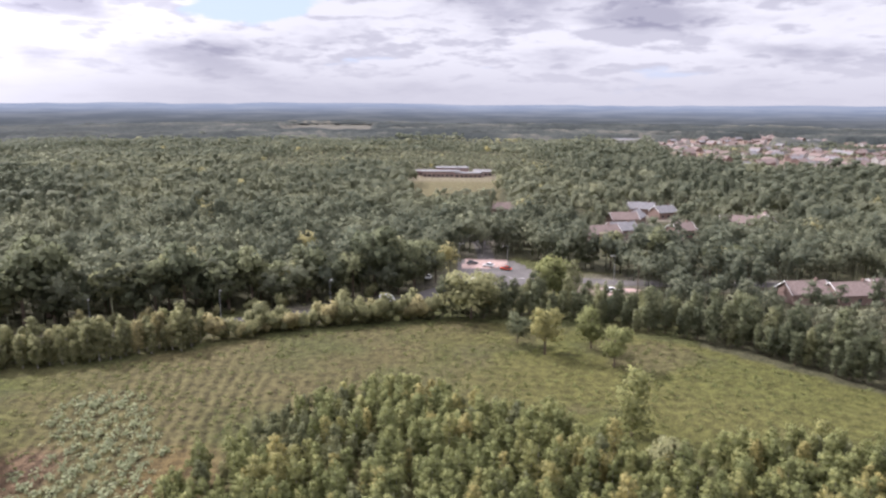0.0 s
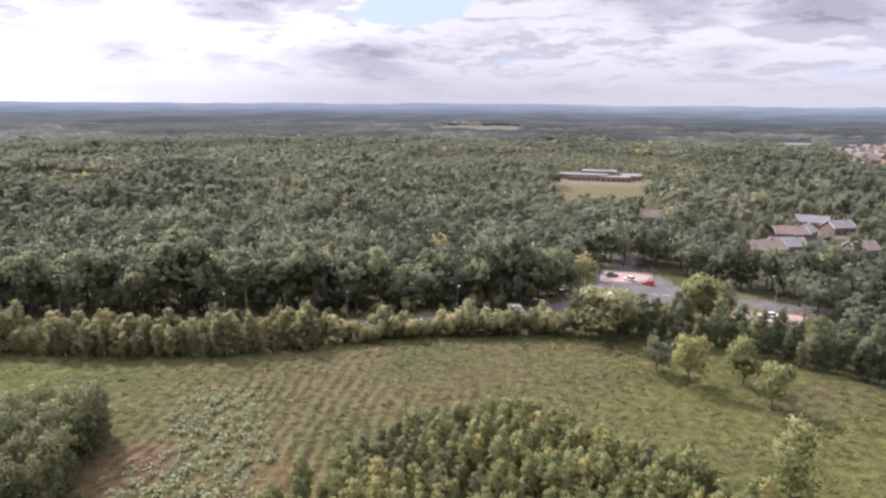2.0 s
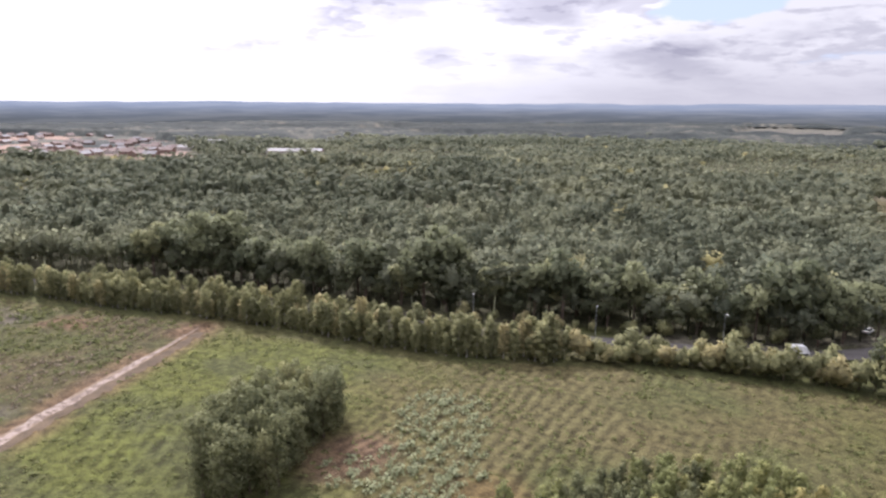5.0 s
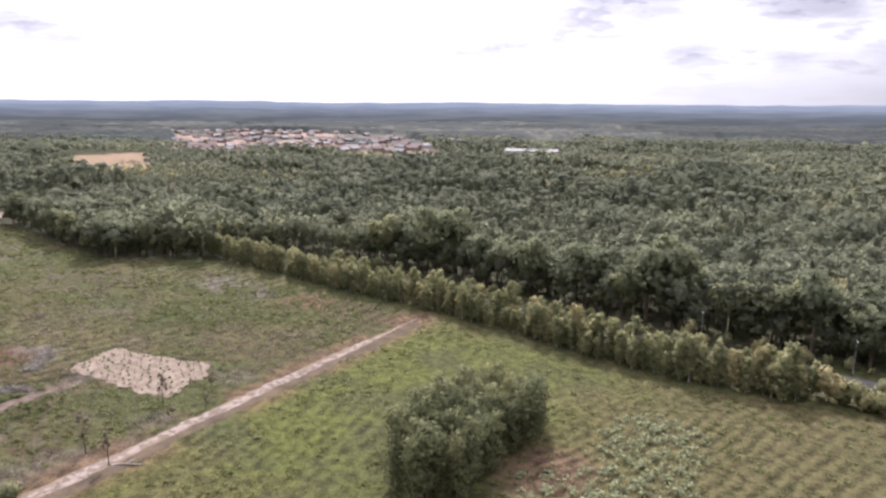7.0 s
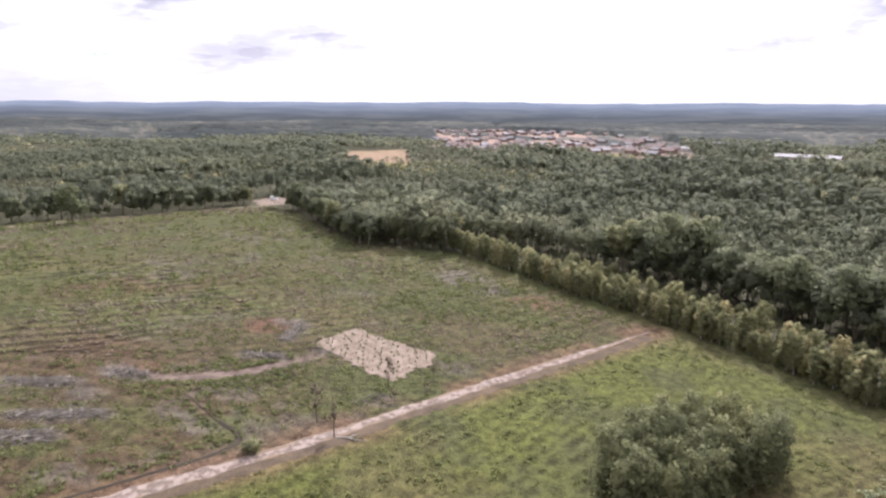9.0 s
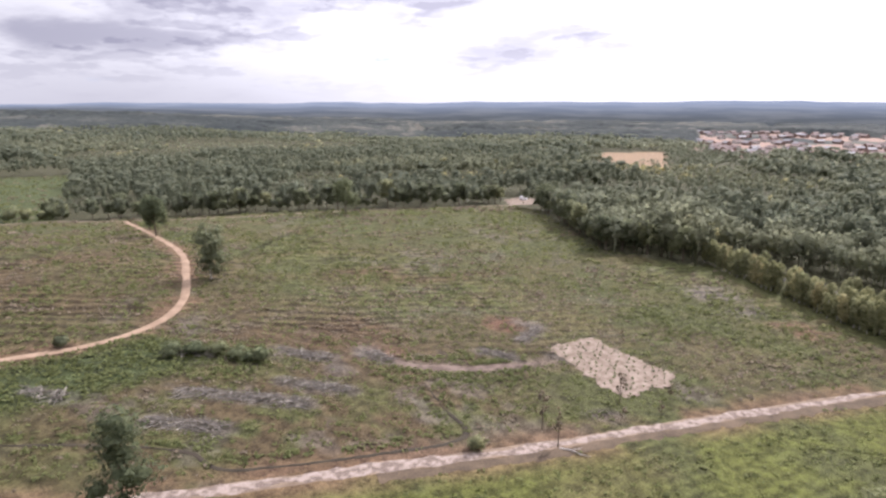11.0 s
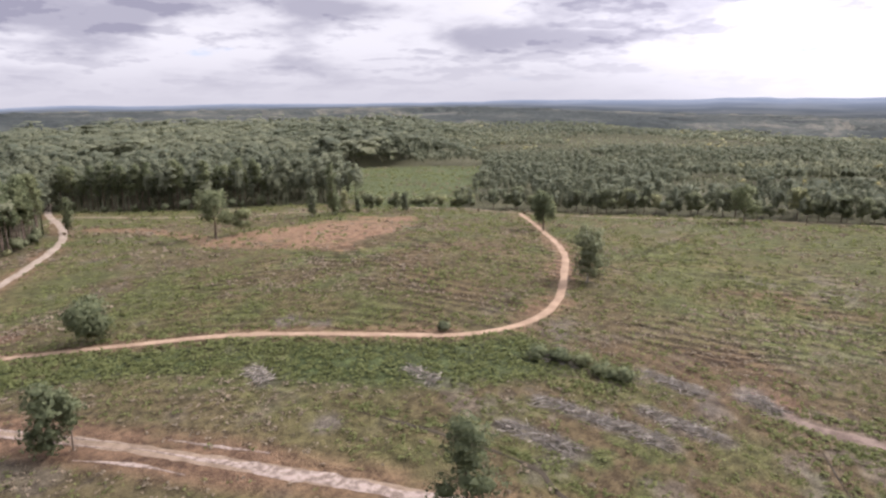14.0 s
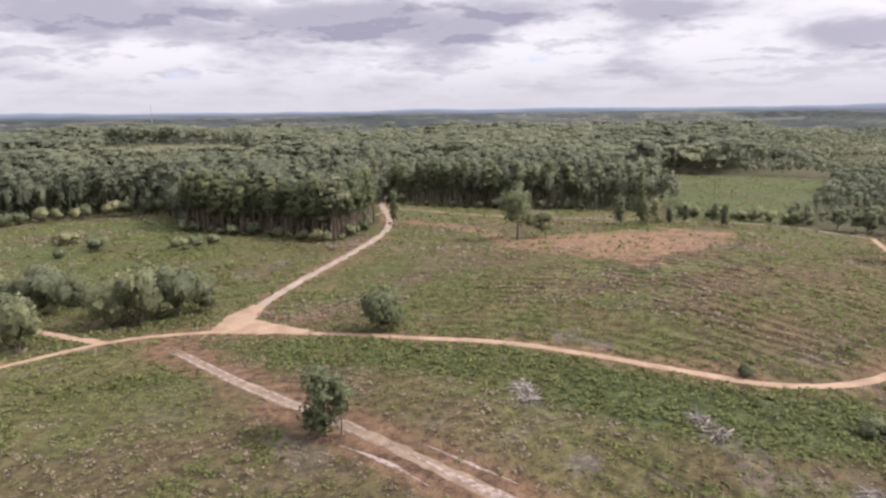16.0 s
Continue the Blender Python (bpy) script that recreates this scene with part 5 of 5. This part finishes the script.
def growth():
    rg = np.random.default_rng(77)
    ferns = [frond_set(6, 1.35, 0.34, 0.52, rg, 2.6) for _ in range(8)]
    x, y = rg.uniform(-620, 110, 480000), rg.uniform(-560, 185, 480000)
    r = np.hypot(x + 8, y - 25)
    ok = (inside(x, y, OPEN) | inside(x, y, GLADE)) & (r > 78) & (r < np.where(inside(x, y, GLADE), 760, 470)) & seen_side(x, y)
    for line, w in ((PALE_TRACK, 2.6), (LOOP, 2.2), (PINE_TRACK, 2.8), (SPUR, 2.0), (SIDE_RUT, 1.0), (FAR_TRACK, 1.6), (DITCH, 0.75)):
        ok &= off_line(x, y, line) > w
    ok &= ~inside(x, y, SAND_PATCH) & ~inside(x, y, FORK) & (off_line(x, y, GULLY) > 2.0)
    x, y, r = x[ok], y[ok], r[ok]
    field = inside(x, y, FIELD)
    rows = rows_of(x, y)
    bare = np.maximum(inside(x, y, MOUND_TOP) * 0.75, smooth(9, 4, off_line(x, y, PALE_TRACK)) * 0.8)
    patchy = fbm(x, y, 18, 71)
    weedy = np.maximum(smooth(11, 5, off_line(x, y, [(-68, 126), (-57, 106)])), smooth(6, 3, off_line(x, y, [(-66, 97), (-47, 98)]))) * (0.06 + 0.94 * rows ** 2)
    lush = np.maximum(smooth(16, 6, off_line(x, y, [(-60, -128), (-84, -104), (-105, -58), (-122, -40)])), weedy)
    lush = np.maximum(lush, smooth(14, 5, np.hypot(x + 126, y + 24)))
    lush = np.maximum(lush, smooth(12, 4, off_line(x, y, [(-138, 32), (-132, 15)])))
    lush = np.maximum(lush, smooth(0.5, 0.62, fbm(x, y, 16, 79)) * (smooth(48, 30, np.hypot(x + 12, y + 105)) + smooth(60, 40, np.hypot(x + 20, (y + 225) * 0.8))).clip(0, 1))
    lush = np.maximum(lush, 0.7 * smooth(2.6, 1.2, off_line(x, y, [(p - 1.2, q - 0.6) for p, q in DITCH])))
    for a, b in BRASH:
        bare = np.maximum(bare, 0.85 * smooth(2.6, 1.4, off_line(x, y, [a, b])))
    density = (0.1 + 0.24 * smooth(240, 190, r) * ~field + 0.75 * smooth(0.42, 0.6, patchy) * (0.05 + 0.95 * rows ** 2) + 0.95 * lush) * (1 - bare)
    density = density * np.clip(140 / r, 0.2, 1) ** 1.5
    keep = rg.uniform(0, 1, len(x)) < density
    x, y, r, field, lush, patchy, weedy = x[keep], y[keep], r[keep], field[keep], lush[keep], patchy[keep], weedy[keep]
    tint = np.clip(np.where(field, 0.55, 0.45) + 0.5 * (fbm(x, y, 26, 73) - 0.5) + rg.uniform(-0.22, 0.22, len(x)) - 0.25 * lush * ~field, 0, 1)
    heath = ~field & (rg.uniform(0, 1, len(x)) < 0.8 * smooth(0.46, 0.64, fbm(x, y, 24, 75))) & (lush < 0.4)
    size = rg.uniform(0.5, 1.05, len(x)) * (1 + 0.35 * lush) * np.clip(r / 140, 0.9, 2.6)
    tint = np.where(heath, tint * 0.7, tint)
    weed = field & (weedy > 0.12)
    weeds = [frond_set(10, 1.5, 0.9, 0.5, rg, 1.6) for _ in range(5)]
    for nm, sel, mat, lab in (("tall_weeds", weed, M_WEED, "grey-green weeds in rows over the old field"), ("bracken", ~heath & ~weed, M_FERN, "knee-high green bracken and grass tussocks over the heath"), ("heather", heath, M_BRUSH, "brown heather and dead stems over the heath")):
        me = merged(weeds if nm == "tall_weeds" else ferns, x[sel], y[sel], size[sel], tint[sel], rg, mat, nm)
        tagged(new(nm, me), lab, nm, kind="stuff")


def sticks():
    """Heaps of grey brash left from felling."""
    rg = np.random.default_rng(78)
    tris, tint = [], []
    for a, b in BRASH:
        cx, cy, lx, ly = (a[0] + b[0]) / 2, (a[1] + b[1]) / 2, math.dist(a, b) / 2 + 0.5, 2.4
        ang = math.atan2(b[1] - a[1], b[0] - a[0])
        n = int(34 * lx)
        u, v = rg.uniform(-1, 1, n) * lx, rg.normal(size=n) * ly * 0.45
        x, y = cx + u * np.cos(ang) - v * np.sin(ang), cy + u * np.sin(ang) + v * np.cos(ang)
        z = height(x, y) + rg.uniform(0.05, 1.0, n) * np.exp(-((v / ly) ** 2) * 2) * (0.35 + 0.65 * value_noise(u, v * 0, 3.0, 7))
        a = ang + rg.normal(size=n) * 0.7
        half, w = rg.uniform(0.5, 1.6, n), rg.uniform(0.04, 0.11, n)
        d, s = np.c_[np.cos(a), np.sin(a), rg.normal(size=n) * 0.15], np.c_[-np.sin(a), np.cos(a), np.zeros(n)]
        p = np.c_[x, y, z]
        p0, p1 = p - d * half[:, None], p + d * half[:, None]
        w = w[:, None]
        lift = np.array([0, 0, 1.0]) * w
        tris += [np.stack([p0 + s * w, p1 + s * w * 0.5, p0 + lift * 1.5], 1), np.stack([p1 + s * w * 0.5, p1 + lift, p0 + lift * 1.5], 1), np.stack([p0 - s * w, p0 + lift * 1.5, p1 + lift], 1)]
        tint += [rg.uniform(0.55, 1.0, n)] * 3
    me = soup("felling_brash", np.concatenate(tris), M_BRASH, np.concatenate(tint))
    tagged(new("felling_brash", me), "grey heaps of felled branches lying on the heath", "brash", kind="stuff")


def sand_plants():
    """Small dark plants in rows on the bare sand."""
    rg = np.random.default_rng(79)
    tuft = [frond_set(16, 0.6, 0.85, 0.3, rg) for _ in range(3)]
    proto, count = [], 0
    for k, t in enumerate(tuft):
        ob = tagged(new("sand_plant", soup("sand_plant", t, M_DARK)), "small dark plant in a row on bare sand", "plant", "plants on the sand patch")
        proto.append(ob)
    used = set()
    for i in range(18):
        for j in range(15):
            x, y = -158 + 2.2 * i * 0.78 - 1.9 * j * 0.45 + rg.uniform(-0.4, 0.4) + 6, 38 + 2.2 * i * 0.45 + 1.9 * j * 0.78 + rg.uniform(-0.4, 0.4)
            if not inside(np.array([x]), np.array([y]), SAND_PATCH)[0] or rg.uniform() < 0.12:
                continue
            p = proto[(i + j) % 3]
            s = rg.uniform(0.55, 1.0)
            m = Matrix.LocRotScale((x, y, ground_z(x, y) + 0.05), Euler((0, 0, rg.uniform(0, 6))), (s, s, s))
            if p.name in used:
                copy_thing(p, m)
            else:
                p.matrix_basis = m
                used.add(p.name)


growth()
sticks()
sand_plants()
# laid flat on the ground; its depth is only painted dark
ribbon("ditch", DITCH, 0.85, M_DITCH, "narrow dark drainage ditch across the heath", "ditch", 0.08, 1.7, 11, 14.0)
ribbon("gully", GULLY, 3.6, M_GULLY, "shallow brown gully beside the sand patch", "gully", 0.04, 1.7, 12, 16.0)
ribbon("track_verge", [(x + 3.6, y - 1.6) for x, y in PALE_TRACK[:7]], 3.2, M_EARTH, "strip of brown bare earth beside the pale track", "verge", 0.04, 1.2, 13)


# ---- road, junction, street furniture and vehicles ----
ribbon("road_main", MAIN_ROAD, 7.4, M_ASPHALT, "grey asphalt main road behind the hedge", "road", 0.1, 0.05, 20)
ribbon("road_side", SIDE_ROAD, 8.0, M_ASPHALT, "grey asphalt side road at the junction", "road", 0.13, 0.05, 21)
patch("road_junction", [(0, 222), (12, 216), (30, 224), (34, 244), (28, 262), (6, 262), (4, 240)], M_ASPHALT, "wide grey asphalt junction", "road", 0.16, 1.5, 0.5)
patch("verge_bare", [(40, 212), (62, 209), (66, 220), (44, 224)], M_PAVE, "pinkish bare earth verge by the junction", "verge", 0.12, 1.5, 1.5)
patch("pavement_corner", [(6, 246), (16, 246), (24, 250), (26, 262), (8, 264)], M_PAVE, "pinkish paved corner of the junction", "pavement", 0.2, 1.5, 0.6)
bm = bmesh.new()
for k in range(9):
    box(bm, k * 3.2, -0.1, 0, k * 3.2 + 1.8, 0.1, 0.004)
ob = part("road_marking", bm, M_LINE)
ob.matrix_basis = pose(14, 236, ground_z(18, 236) + 0.2, 0, 0, -14)
tagged(ob, "broken white line painted on the junction", "road marking", kind="structure")


def street_lamp(x, y, h, turn, label):
    base = thing("street_lamp", label, "street lamp", "street lamps")
    bm = bmesh.new()
    tube(bm, [(0, 0, -0.2), (0, 0, 1.2), (0, 0, 1.25), (0, 0, h)], [0.13, 0.13, 0.09, 0.06], 8)
    part("post", bm, M_STEEL, base)
    bm = bmesh.new()
    tube(bm, [(0, 0, h - 0.1), (0.3, 0, h + 0.15), (1.3, 0, h + 0.25)], [0.06, 0.05, 0.045], 6)
    part("arm", bm, M_STEEL, base)
    bm = bmesh.new()
    box(bm, 1.2, -0.16, h + 0.16, 2.0, 0.16, h + 0.32)
    bmesh.ops.bevel(bm, geom=bm.edges[:], offset=0.05, segments=1, affect="EDGES")
    part("lantern", bm, M_LAMP, base)
    base.matrix_basis = pose(x, y, ground_z(x, y), 0, 0, turn)


def pole(x, y, h):
    base = thing("utility_pole", "brown wooden utility pole by the junction", "pole")
    bm = bmesh.new()
    tube(bm, [(0, 0, -0.2), (0, 0, h)], [0.17, 0.12], 8)
    part("shaft", bm, M_BARK, base)
    bm = bmesh.new()
    box(bm, -0.9, -0.06, h - 0.6, 0.9, 0.06, h - 0.48)
    part("crossarm", bm, M_BARK, base)
    base.matrix_basis = pose(x, y, ground_z(x, y))


for x, y, h, a in ((59, 230, 9.0, 200), (46, 250, 9.0, 250), (13, 218, 8.0, 60), (24, 250, 8.0, 200), (6, 254, 8.0, 0), (-63, 187, 8.0, 300), (-34, 200, 8.0, 300), (-95, 177, 8.0, 300)):
    street_lamp(x, y, h, a, "grey steel street lamp beside the road")
pole(63, 215, 10)


def vehicle(name, x, y, turn, paint, label, van=False):
    """A car or van: lofted body, glazed cabin, four wheels with rims, lights."""
    base = thing(name, label, "van" if van else "car")
    length, width = (4.5, 1.85) if van else (4.3, 1.75)
    top = 2.3 if van else 1.45
    bm = bmesh.new()
    deck = 1.25 if van else 0.85
    side = [(-0.5, 0.35), (0.5, 0.35), (0.5, 0.6), (0.47, deck * 0.85), (0.28 if van else 0.24, deck), (-0.46, deck if not van else top), (-0.5, 0.8)]
    if van:
        side = [(-0.5, 0.35), (0.5, 0.35), (0.5, 0.75), (0.4, 1.2), (0.28, top - 0.08), (0.22, top), (-0.49, top), (-0.5, top - 0.1)]
    rows = [[bm.verts.new((p * length, s * width / 2, z)) for p, z in side] for s in (-1, 1)]
    m = len(side)
    for k in range(m):
        bm.faces.new((rows[0][k], rows[0][(k + 1) % m], rows[1][(k + 1) % m], rows[1][k]))
    bm.faces.new(rows[0][::-1])
    bm.faces.new(rows[1])
    bmesh.ops.recalc_face_normals(bm, faces=bm.faces[:])
    bmesh.ops.bevel(bm, geom=bm.edges[:], offset=0.06, segments=2, affect="EDGES")
    body = part("body", bm, paint, base)
    bm = bmesh.new()
    if van:
        v = [bm.verts.new(c) for c in ((0.392 * length, -0.8, 1.28), (0.392 * length, 0.8, 1.28), (0.3 * length, 0.78, top - 0.2), (0.3 * length, -0.78, top - 0.2))]
        bm.faces.new(v)
        bmesh.ops.solidify(bm, geom=bm.faces[:], thickness=-0.04)
    else:
        lo, hi = ((0.22, -0.38), (0.08, -0.27))
        a = [bm.verts.new((px * length, sy * 0.8, deck - 0.02)) for px in lo for sy in (-1, 1)]
        b = [bm.verts.new((px * length, sy * 0.66, top)) for px in hi for sy in (-1, 1)]
        for q in ((a[0], a[1], b[1], b[0]), (a[1], a[3], b[3], b[1]), (a[3], a[2], b[2], b[3]), (a[2], a[0], b[0], b[2]), (b[0], b[1], b[3], b[2])):
            bm.faces.new(q)
        bmesh.ops.recalc_face_normals(bm, faces=bm.faces[:])
    part("windscreen" if van else "cabin_glass", bm, M_GLASS, base)
    if not van:
        bm = bmesh.new()
        box(bm, -0.265 * length, -0.64, top - 0.01, 0.075 * length, 0.64, top + 0.04)
        part("roof", bm, paint, base)
    for px in (-0.32, 0.32):
        for sy in (-1, 1):
            bm = bmesh.new()
            tube(bm, [(px * length, sy * (width / 2 - 0.2), 0.33), (px * length, sy * (width / 2 + 0.02), 0.33)], [0.33, 0.33], 12)
            wheel = part("wheel", bm, M_RUBBER, base)
            bm = bmesh.new()
            tube(bm, [(px * length, sy * (width / 2), 0.33), (px * length, sy * (width / 2 + 0.035), 0.33)], [0.2, 0.18], 8)
            part("rim", bm, M_STEEL, wheel)
    for sy in (-0.6, 0.6):
        bm = bmesh.new()
        box(bm, 0.485 * length, sy - 0.15, 0.6, 0.505 * length, sy + 0.15, 0.72)
        part("headlight", bm, M_LAMP, base)
    base.matrix_basis = pose(x, y, ground_z(x, y) + 0.22, 0, 0, turn)


vehicle("van", -17, 203, 30, M_WHITE_CAR, "white box van driving on the main road", True)
vehicle("van", 10, 224, 45, M_WHITE_CAR, "white panel van waiting at the junction", True)
vehicle("car", 11, 254, 20, M_DARK_CAR, "dark grey car at the junction")
vehicle("car", 17, 250, 150, M_WHITE_CAR, "white car turning at the junction")
vehicle("car", 23, 245, 155, M_RED_CAR, "orange red car at the junction")
vehicle("car", 17, 229, 75, M_WHITE_CAR, "white car crossing the junction")
vehicle("car", 55, 216, 5, M_WHITE_CAR, "white car parked by the bare verge")
vehicle("car", -33, 229, 10, M_WHITE_CAR, "white car parked among the roadside trees")
vehicle("car", -5, 232, 80, M_WHITE_CAR, "white car parked under the roadside trees")


# ---- buildings ----
def house(name, x, y, turn, length, depth, eaves, ridge, wall, roof, label, group="", windows=3, boards=False):
    """A gabled house with overhanging roof, chimney, windows and a door."""
    base = thing(name, label, "house", group)
    l, d = length / 2, depth / 2
    bm = bmesh.new()
    v = [bm.verts.new(c) for c in ((-l, -d, -0.5), (l, -d, -0.5), (l, d, -0.5), (-l, d, -0.5), (-l, -d, eaves), (l, -d, eaves), (l, d, eaves), (-l, d, eaves), (-l, 0, ridge), (l, 0, ridge))]
    for f in ((0, 1, 5, 4), (2, 3, 7, 6), (1, 2, 6, 9, 5), (3, 0, 4, 8, 7), (4, 5, 9, 8), (6, 7, 8, 9), (3, 2, 1, 0)):
        bm.faces.new([v[k] for k in f])
    walls = part("wall", bm, wall, base)
    bm = bmesh.new()
    o, k = 0.4, (ridge - eaves) / d
    for s in (-1, 1):
        q = [bm.verts.new(c) for c in ((-l - o, s * (d + o), eaves - o * k + 0.08), (l + o, s * (d + o), eaves - o * k + 0.08), (l + o, 0, ridge + 0.08), (-l - o, 0, ridge + 0.08))]
        u = [bm.verts.new(p.co + Vector((0, 0, 0.16))) for p in q]
        for f in ((q[0], q[1], q[2], q[3]), (u[3], u[2], u[1], u[0]), (q[0], q[1], u[1], u[0]), (q[1], q[2], u[2], u[1]), (q[3], q[0], u[0], u[3])):
            bm.faces.new(f)
    bmesh.ops.recalc_face_normals(bm, faces=bm.faces[:])
    top = part("roof", bm, roof, base)
    bm = bmesh.new()
    box(bm, l * 0.5, -0.4, ridge - 0.6, l * 0.5 + 0.7, 0.4, ridge + 1.0)
    part("chimney", bm, M_BRICK, top)
    for end in (-1, 1) if boards else ():
        for s in (-1, 1):
            bm = bmesh.new()
            a, b = Vector((end * (l + o + 0.03), s * (d + o), eaves - o * k)), Vector((end * (l + o + 0.03), 0, ridge + 0.02))
            v = [bm.verts.new(p + Vector((q * end, 0, z))) for q in (0, 0.08) for p, z in ((a, 0), (b, 0), (b, 0.3), (a, 0.3))]
            for f in ((0, 1, 2, 3), (7, 6, 5, 4), (0, 1, 5, 4), (2, 3, 7, 6), (1, 2, 6, 5), (3, 0, 4, 7)):
                bm.faces.new([v[q] for q in f])
            bmesh.ops.recalc_face_normals(bm, faces=bm.faces[:])
            part("bargeboard", bm, M_LINE, top, "white painted bargeboard")
    for s in (-1, 1):
        for w in range(windows):
            cx = -l + length * (w + 0.5) / windows
            for z in ((0.9,) if eaves < 4 else (0.9, 3.4)):
                bm = bmesh.new()
                box(bm, cx - 0.6, s * d - 0.03, z, cx + 0.6, s * d + 0.03, z + 1.2)
                part("window", bm, M_GLASS, walls)
    base.matrix_basis = pose(x, y, ground_z(x, y), 0, 0, turn)
    return base


for x, y, t, l in TERRACE_ROW:
    house("terrace_house", x, y, t, l, 9, 3.2, 6.2, M_BRICK, M_TILE, "brick terrace house with brown tiled roof", "terrace by the wood", boards=True)
for k, (x, y, t, l) in enumerate(HOUSES):
    pale = k == 8
    house("suburb_house", x, y, t, l, 9, 3.6, 6.6, M_RENDER if pale else M_BRICK, M_GREY_ROOF if k in (1, 3, 4, 5) else M_TILE, "detached house with pitched roof among trees", "houses among trees", boards=True)
for k, (x, y, l) in enumerate(SHEDS):
    house("distant_shed", x, y, 35 if x < 0 else 0, l, 18, 7, 10, M_BRICK if k == 1 else M_RENDER, M_GREY_ROOF, "long pale shed far off among the woods", "distant sheds")


def school():
    base = thing("school", "low flat-roofed school of grey and brick blocks beyond its field", "school")
    for k, (cx, cy, l, d, h) in enumerate(((-2, 628, 34, 16, 5), (22, 622, 24, 12, 4), (8, 642, 30, 14, 7), (36, 640, 16, 20, 4), (-20, 640, 14, 12, 4))):
        bm = bmesh.new()
        box(bm, cx - l / 2, cy - d / 2, -1, cx + l / 2, cy + d / 2, h)
        block = part("block", bm, M_PAVE, base)
        bm = bmesh.new()
        box(bm, cx - l / 2 - 0.4, cy - d / 2 - 0.4, h, cx + l / 2 + 0.4, cy + d / 2 + 0.4, h + 0.5)
        part("flat_roof", bm, M_GREY_ROOF, block)
        for w in range(int(l / 4)):
            bm = bmesh.new()
            box(bm, cx - l / 2 + 1 + 4 * w, cy - d / 2 - 0.06, 1, cx - l / 2 + 3.6 + 4 * w, cy - d / 2 + 0.05, 2.6)
            part("window", bm, M_GLASS, block)
    base.matrix_basis = pose(0, 0, ground_z(8, 630))


school()


def estate(poly, step, seed, label, group, gap=0.25, wall=M_BRICK, roof=M_TILE, most=150, name="estate_house", clear=0.0):
    """Rows of alike houses over a plot."""
    rg = np.random.default_rng(seed)
    x, y = scatter(min(p[0] for p in poly), max(p[0] for p in poly), min(p[1] for p in poly), max(p[1] for p in poly), step, rg, 0.3)
    ok = inside(x, y, poly) & (rg.uniform(0, 1, len(x)) > gap) & (fbm(x, y, 110, 41) > clear)
    spots = list(zip(x[ok], y[ok]))
    rg.shuffle(spots)
    spots = spots[:most]
    protos = []
    for k, (w, r) in enumerate(((wall, roof), (M_RENDER, roof), (wall, M_GREY_ROOF))):
        protos.append(house(name, *spots[k], 40 * k, 14, 9, 5, 8.2, w, r, label, group, 1))
    for k, (a, b) in enumerate(spots[3:]):
        copy_thing(protos[k % 3], pose(a, b, ground_z(a, b), 0, 0, (25 if rg.uniform() < 0.6 else 115) + rg.uniform(-8, 8)) @ Matrix.Diagonal((1.3, 1.3, 1.1, 1)))


estate(TOWN, 34, 5, "new brick house on the distant building estate", "distant estate", 0.2)
estate(FAR_TOWN, 36, 6, "brick house in the far suburb", "far suburb", 0.15, most=200, name="far_house", clear=0.45)


# ---- small things ----
bm = bmesh.new()
tube(bm, [(-2.6, 0, 0.15), (-0.8, 0.3, 0.3), (1.0, 0.1, 0.22), (2.8, 0.5, 0.12)], [0.14, 0.12, 0.09, 0.04], 6)
tube(bm, [(-0.6, 0.3, 0.28), (0.2, 1.0, 0.5), (0.6, 1.6, 0.4)], [0.07, 0.05, 0.02], 5)
ob = part("fallen_branch", bm, M_PALE_BARK)
ob.matrix_basis = pose(-104.5, 45, ground_z(-104.5, 45), 0, 0, 60)
tagged(ob, "bleached fallen branch lying on the grass", "branch")

mast = thing("radio_mast", "slim grey radio mast far off on the horizon", "mast")
bm = bmesh.new()
for a in range(3):
    c, d = math.cos(a * 2.094), math.sin(a * 2.094)
    tube(bm, [(c * 2.2, d * 2.2, 0), (c * 0.4, d * 0.4, 62)], [0.3, 0.2], 5)
for z in range(0, 60, 6):
    r0, r1 = 2.2 - z * 0.029, 2.2 - (z + 6) * 0.029
    for a in range(3):
        p, q = a * 2.094, (a + 1) * 2.094
        tube(bm, [(math.cos(p) * r0, math.sin(p) * r0, z), (math.cos(q) * r1, math.sin(q) * r1, z + 6)], [0.12, 0.12], 4)
part("lattice", bm, M_STEEL, mast)
bm = bmesh.new()
tube(bm, [(0, 0, 60), (0, 0, 72)], [0.2, 0.08], 6)
part("aerial", bm, M_STEEL, mast)
mast.matrix_basis = pose(-95, -2050, ground_z(-95, -2050) - 0.5)

# ---- pale yard beyond the heath ----
patch("yard", YARD, M_SAND, "pale gravel yard at the far edge of the heath", "yard", 0.15, 2.0, 2.5)
vehicle("van", -428, 34, 70, M_WHITE_CAR, "white lorry parked in the pale yard", van=True)
for k, (x, y) in enumerate(((-125, -35), (-127, -31), (-128.5, -27), (-127.5, -22), (-127, -18))):
    single("heath_bush", "bush", x, y, 3.0, 6.0, 420, 0.4, M_DARK, M_BARK, "low dark green bramble on the heath", 230 + k)
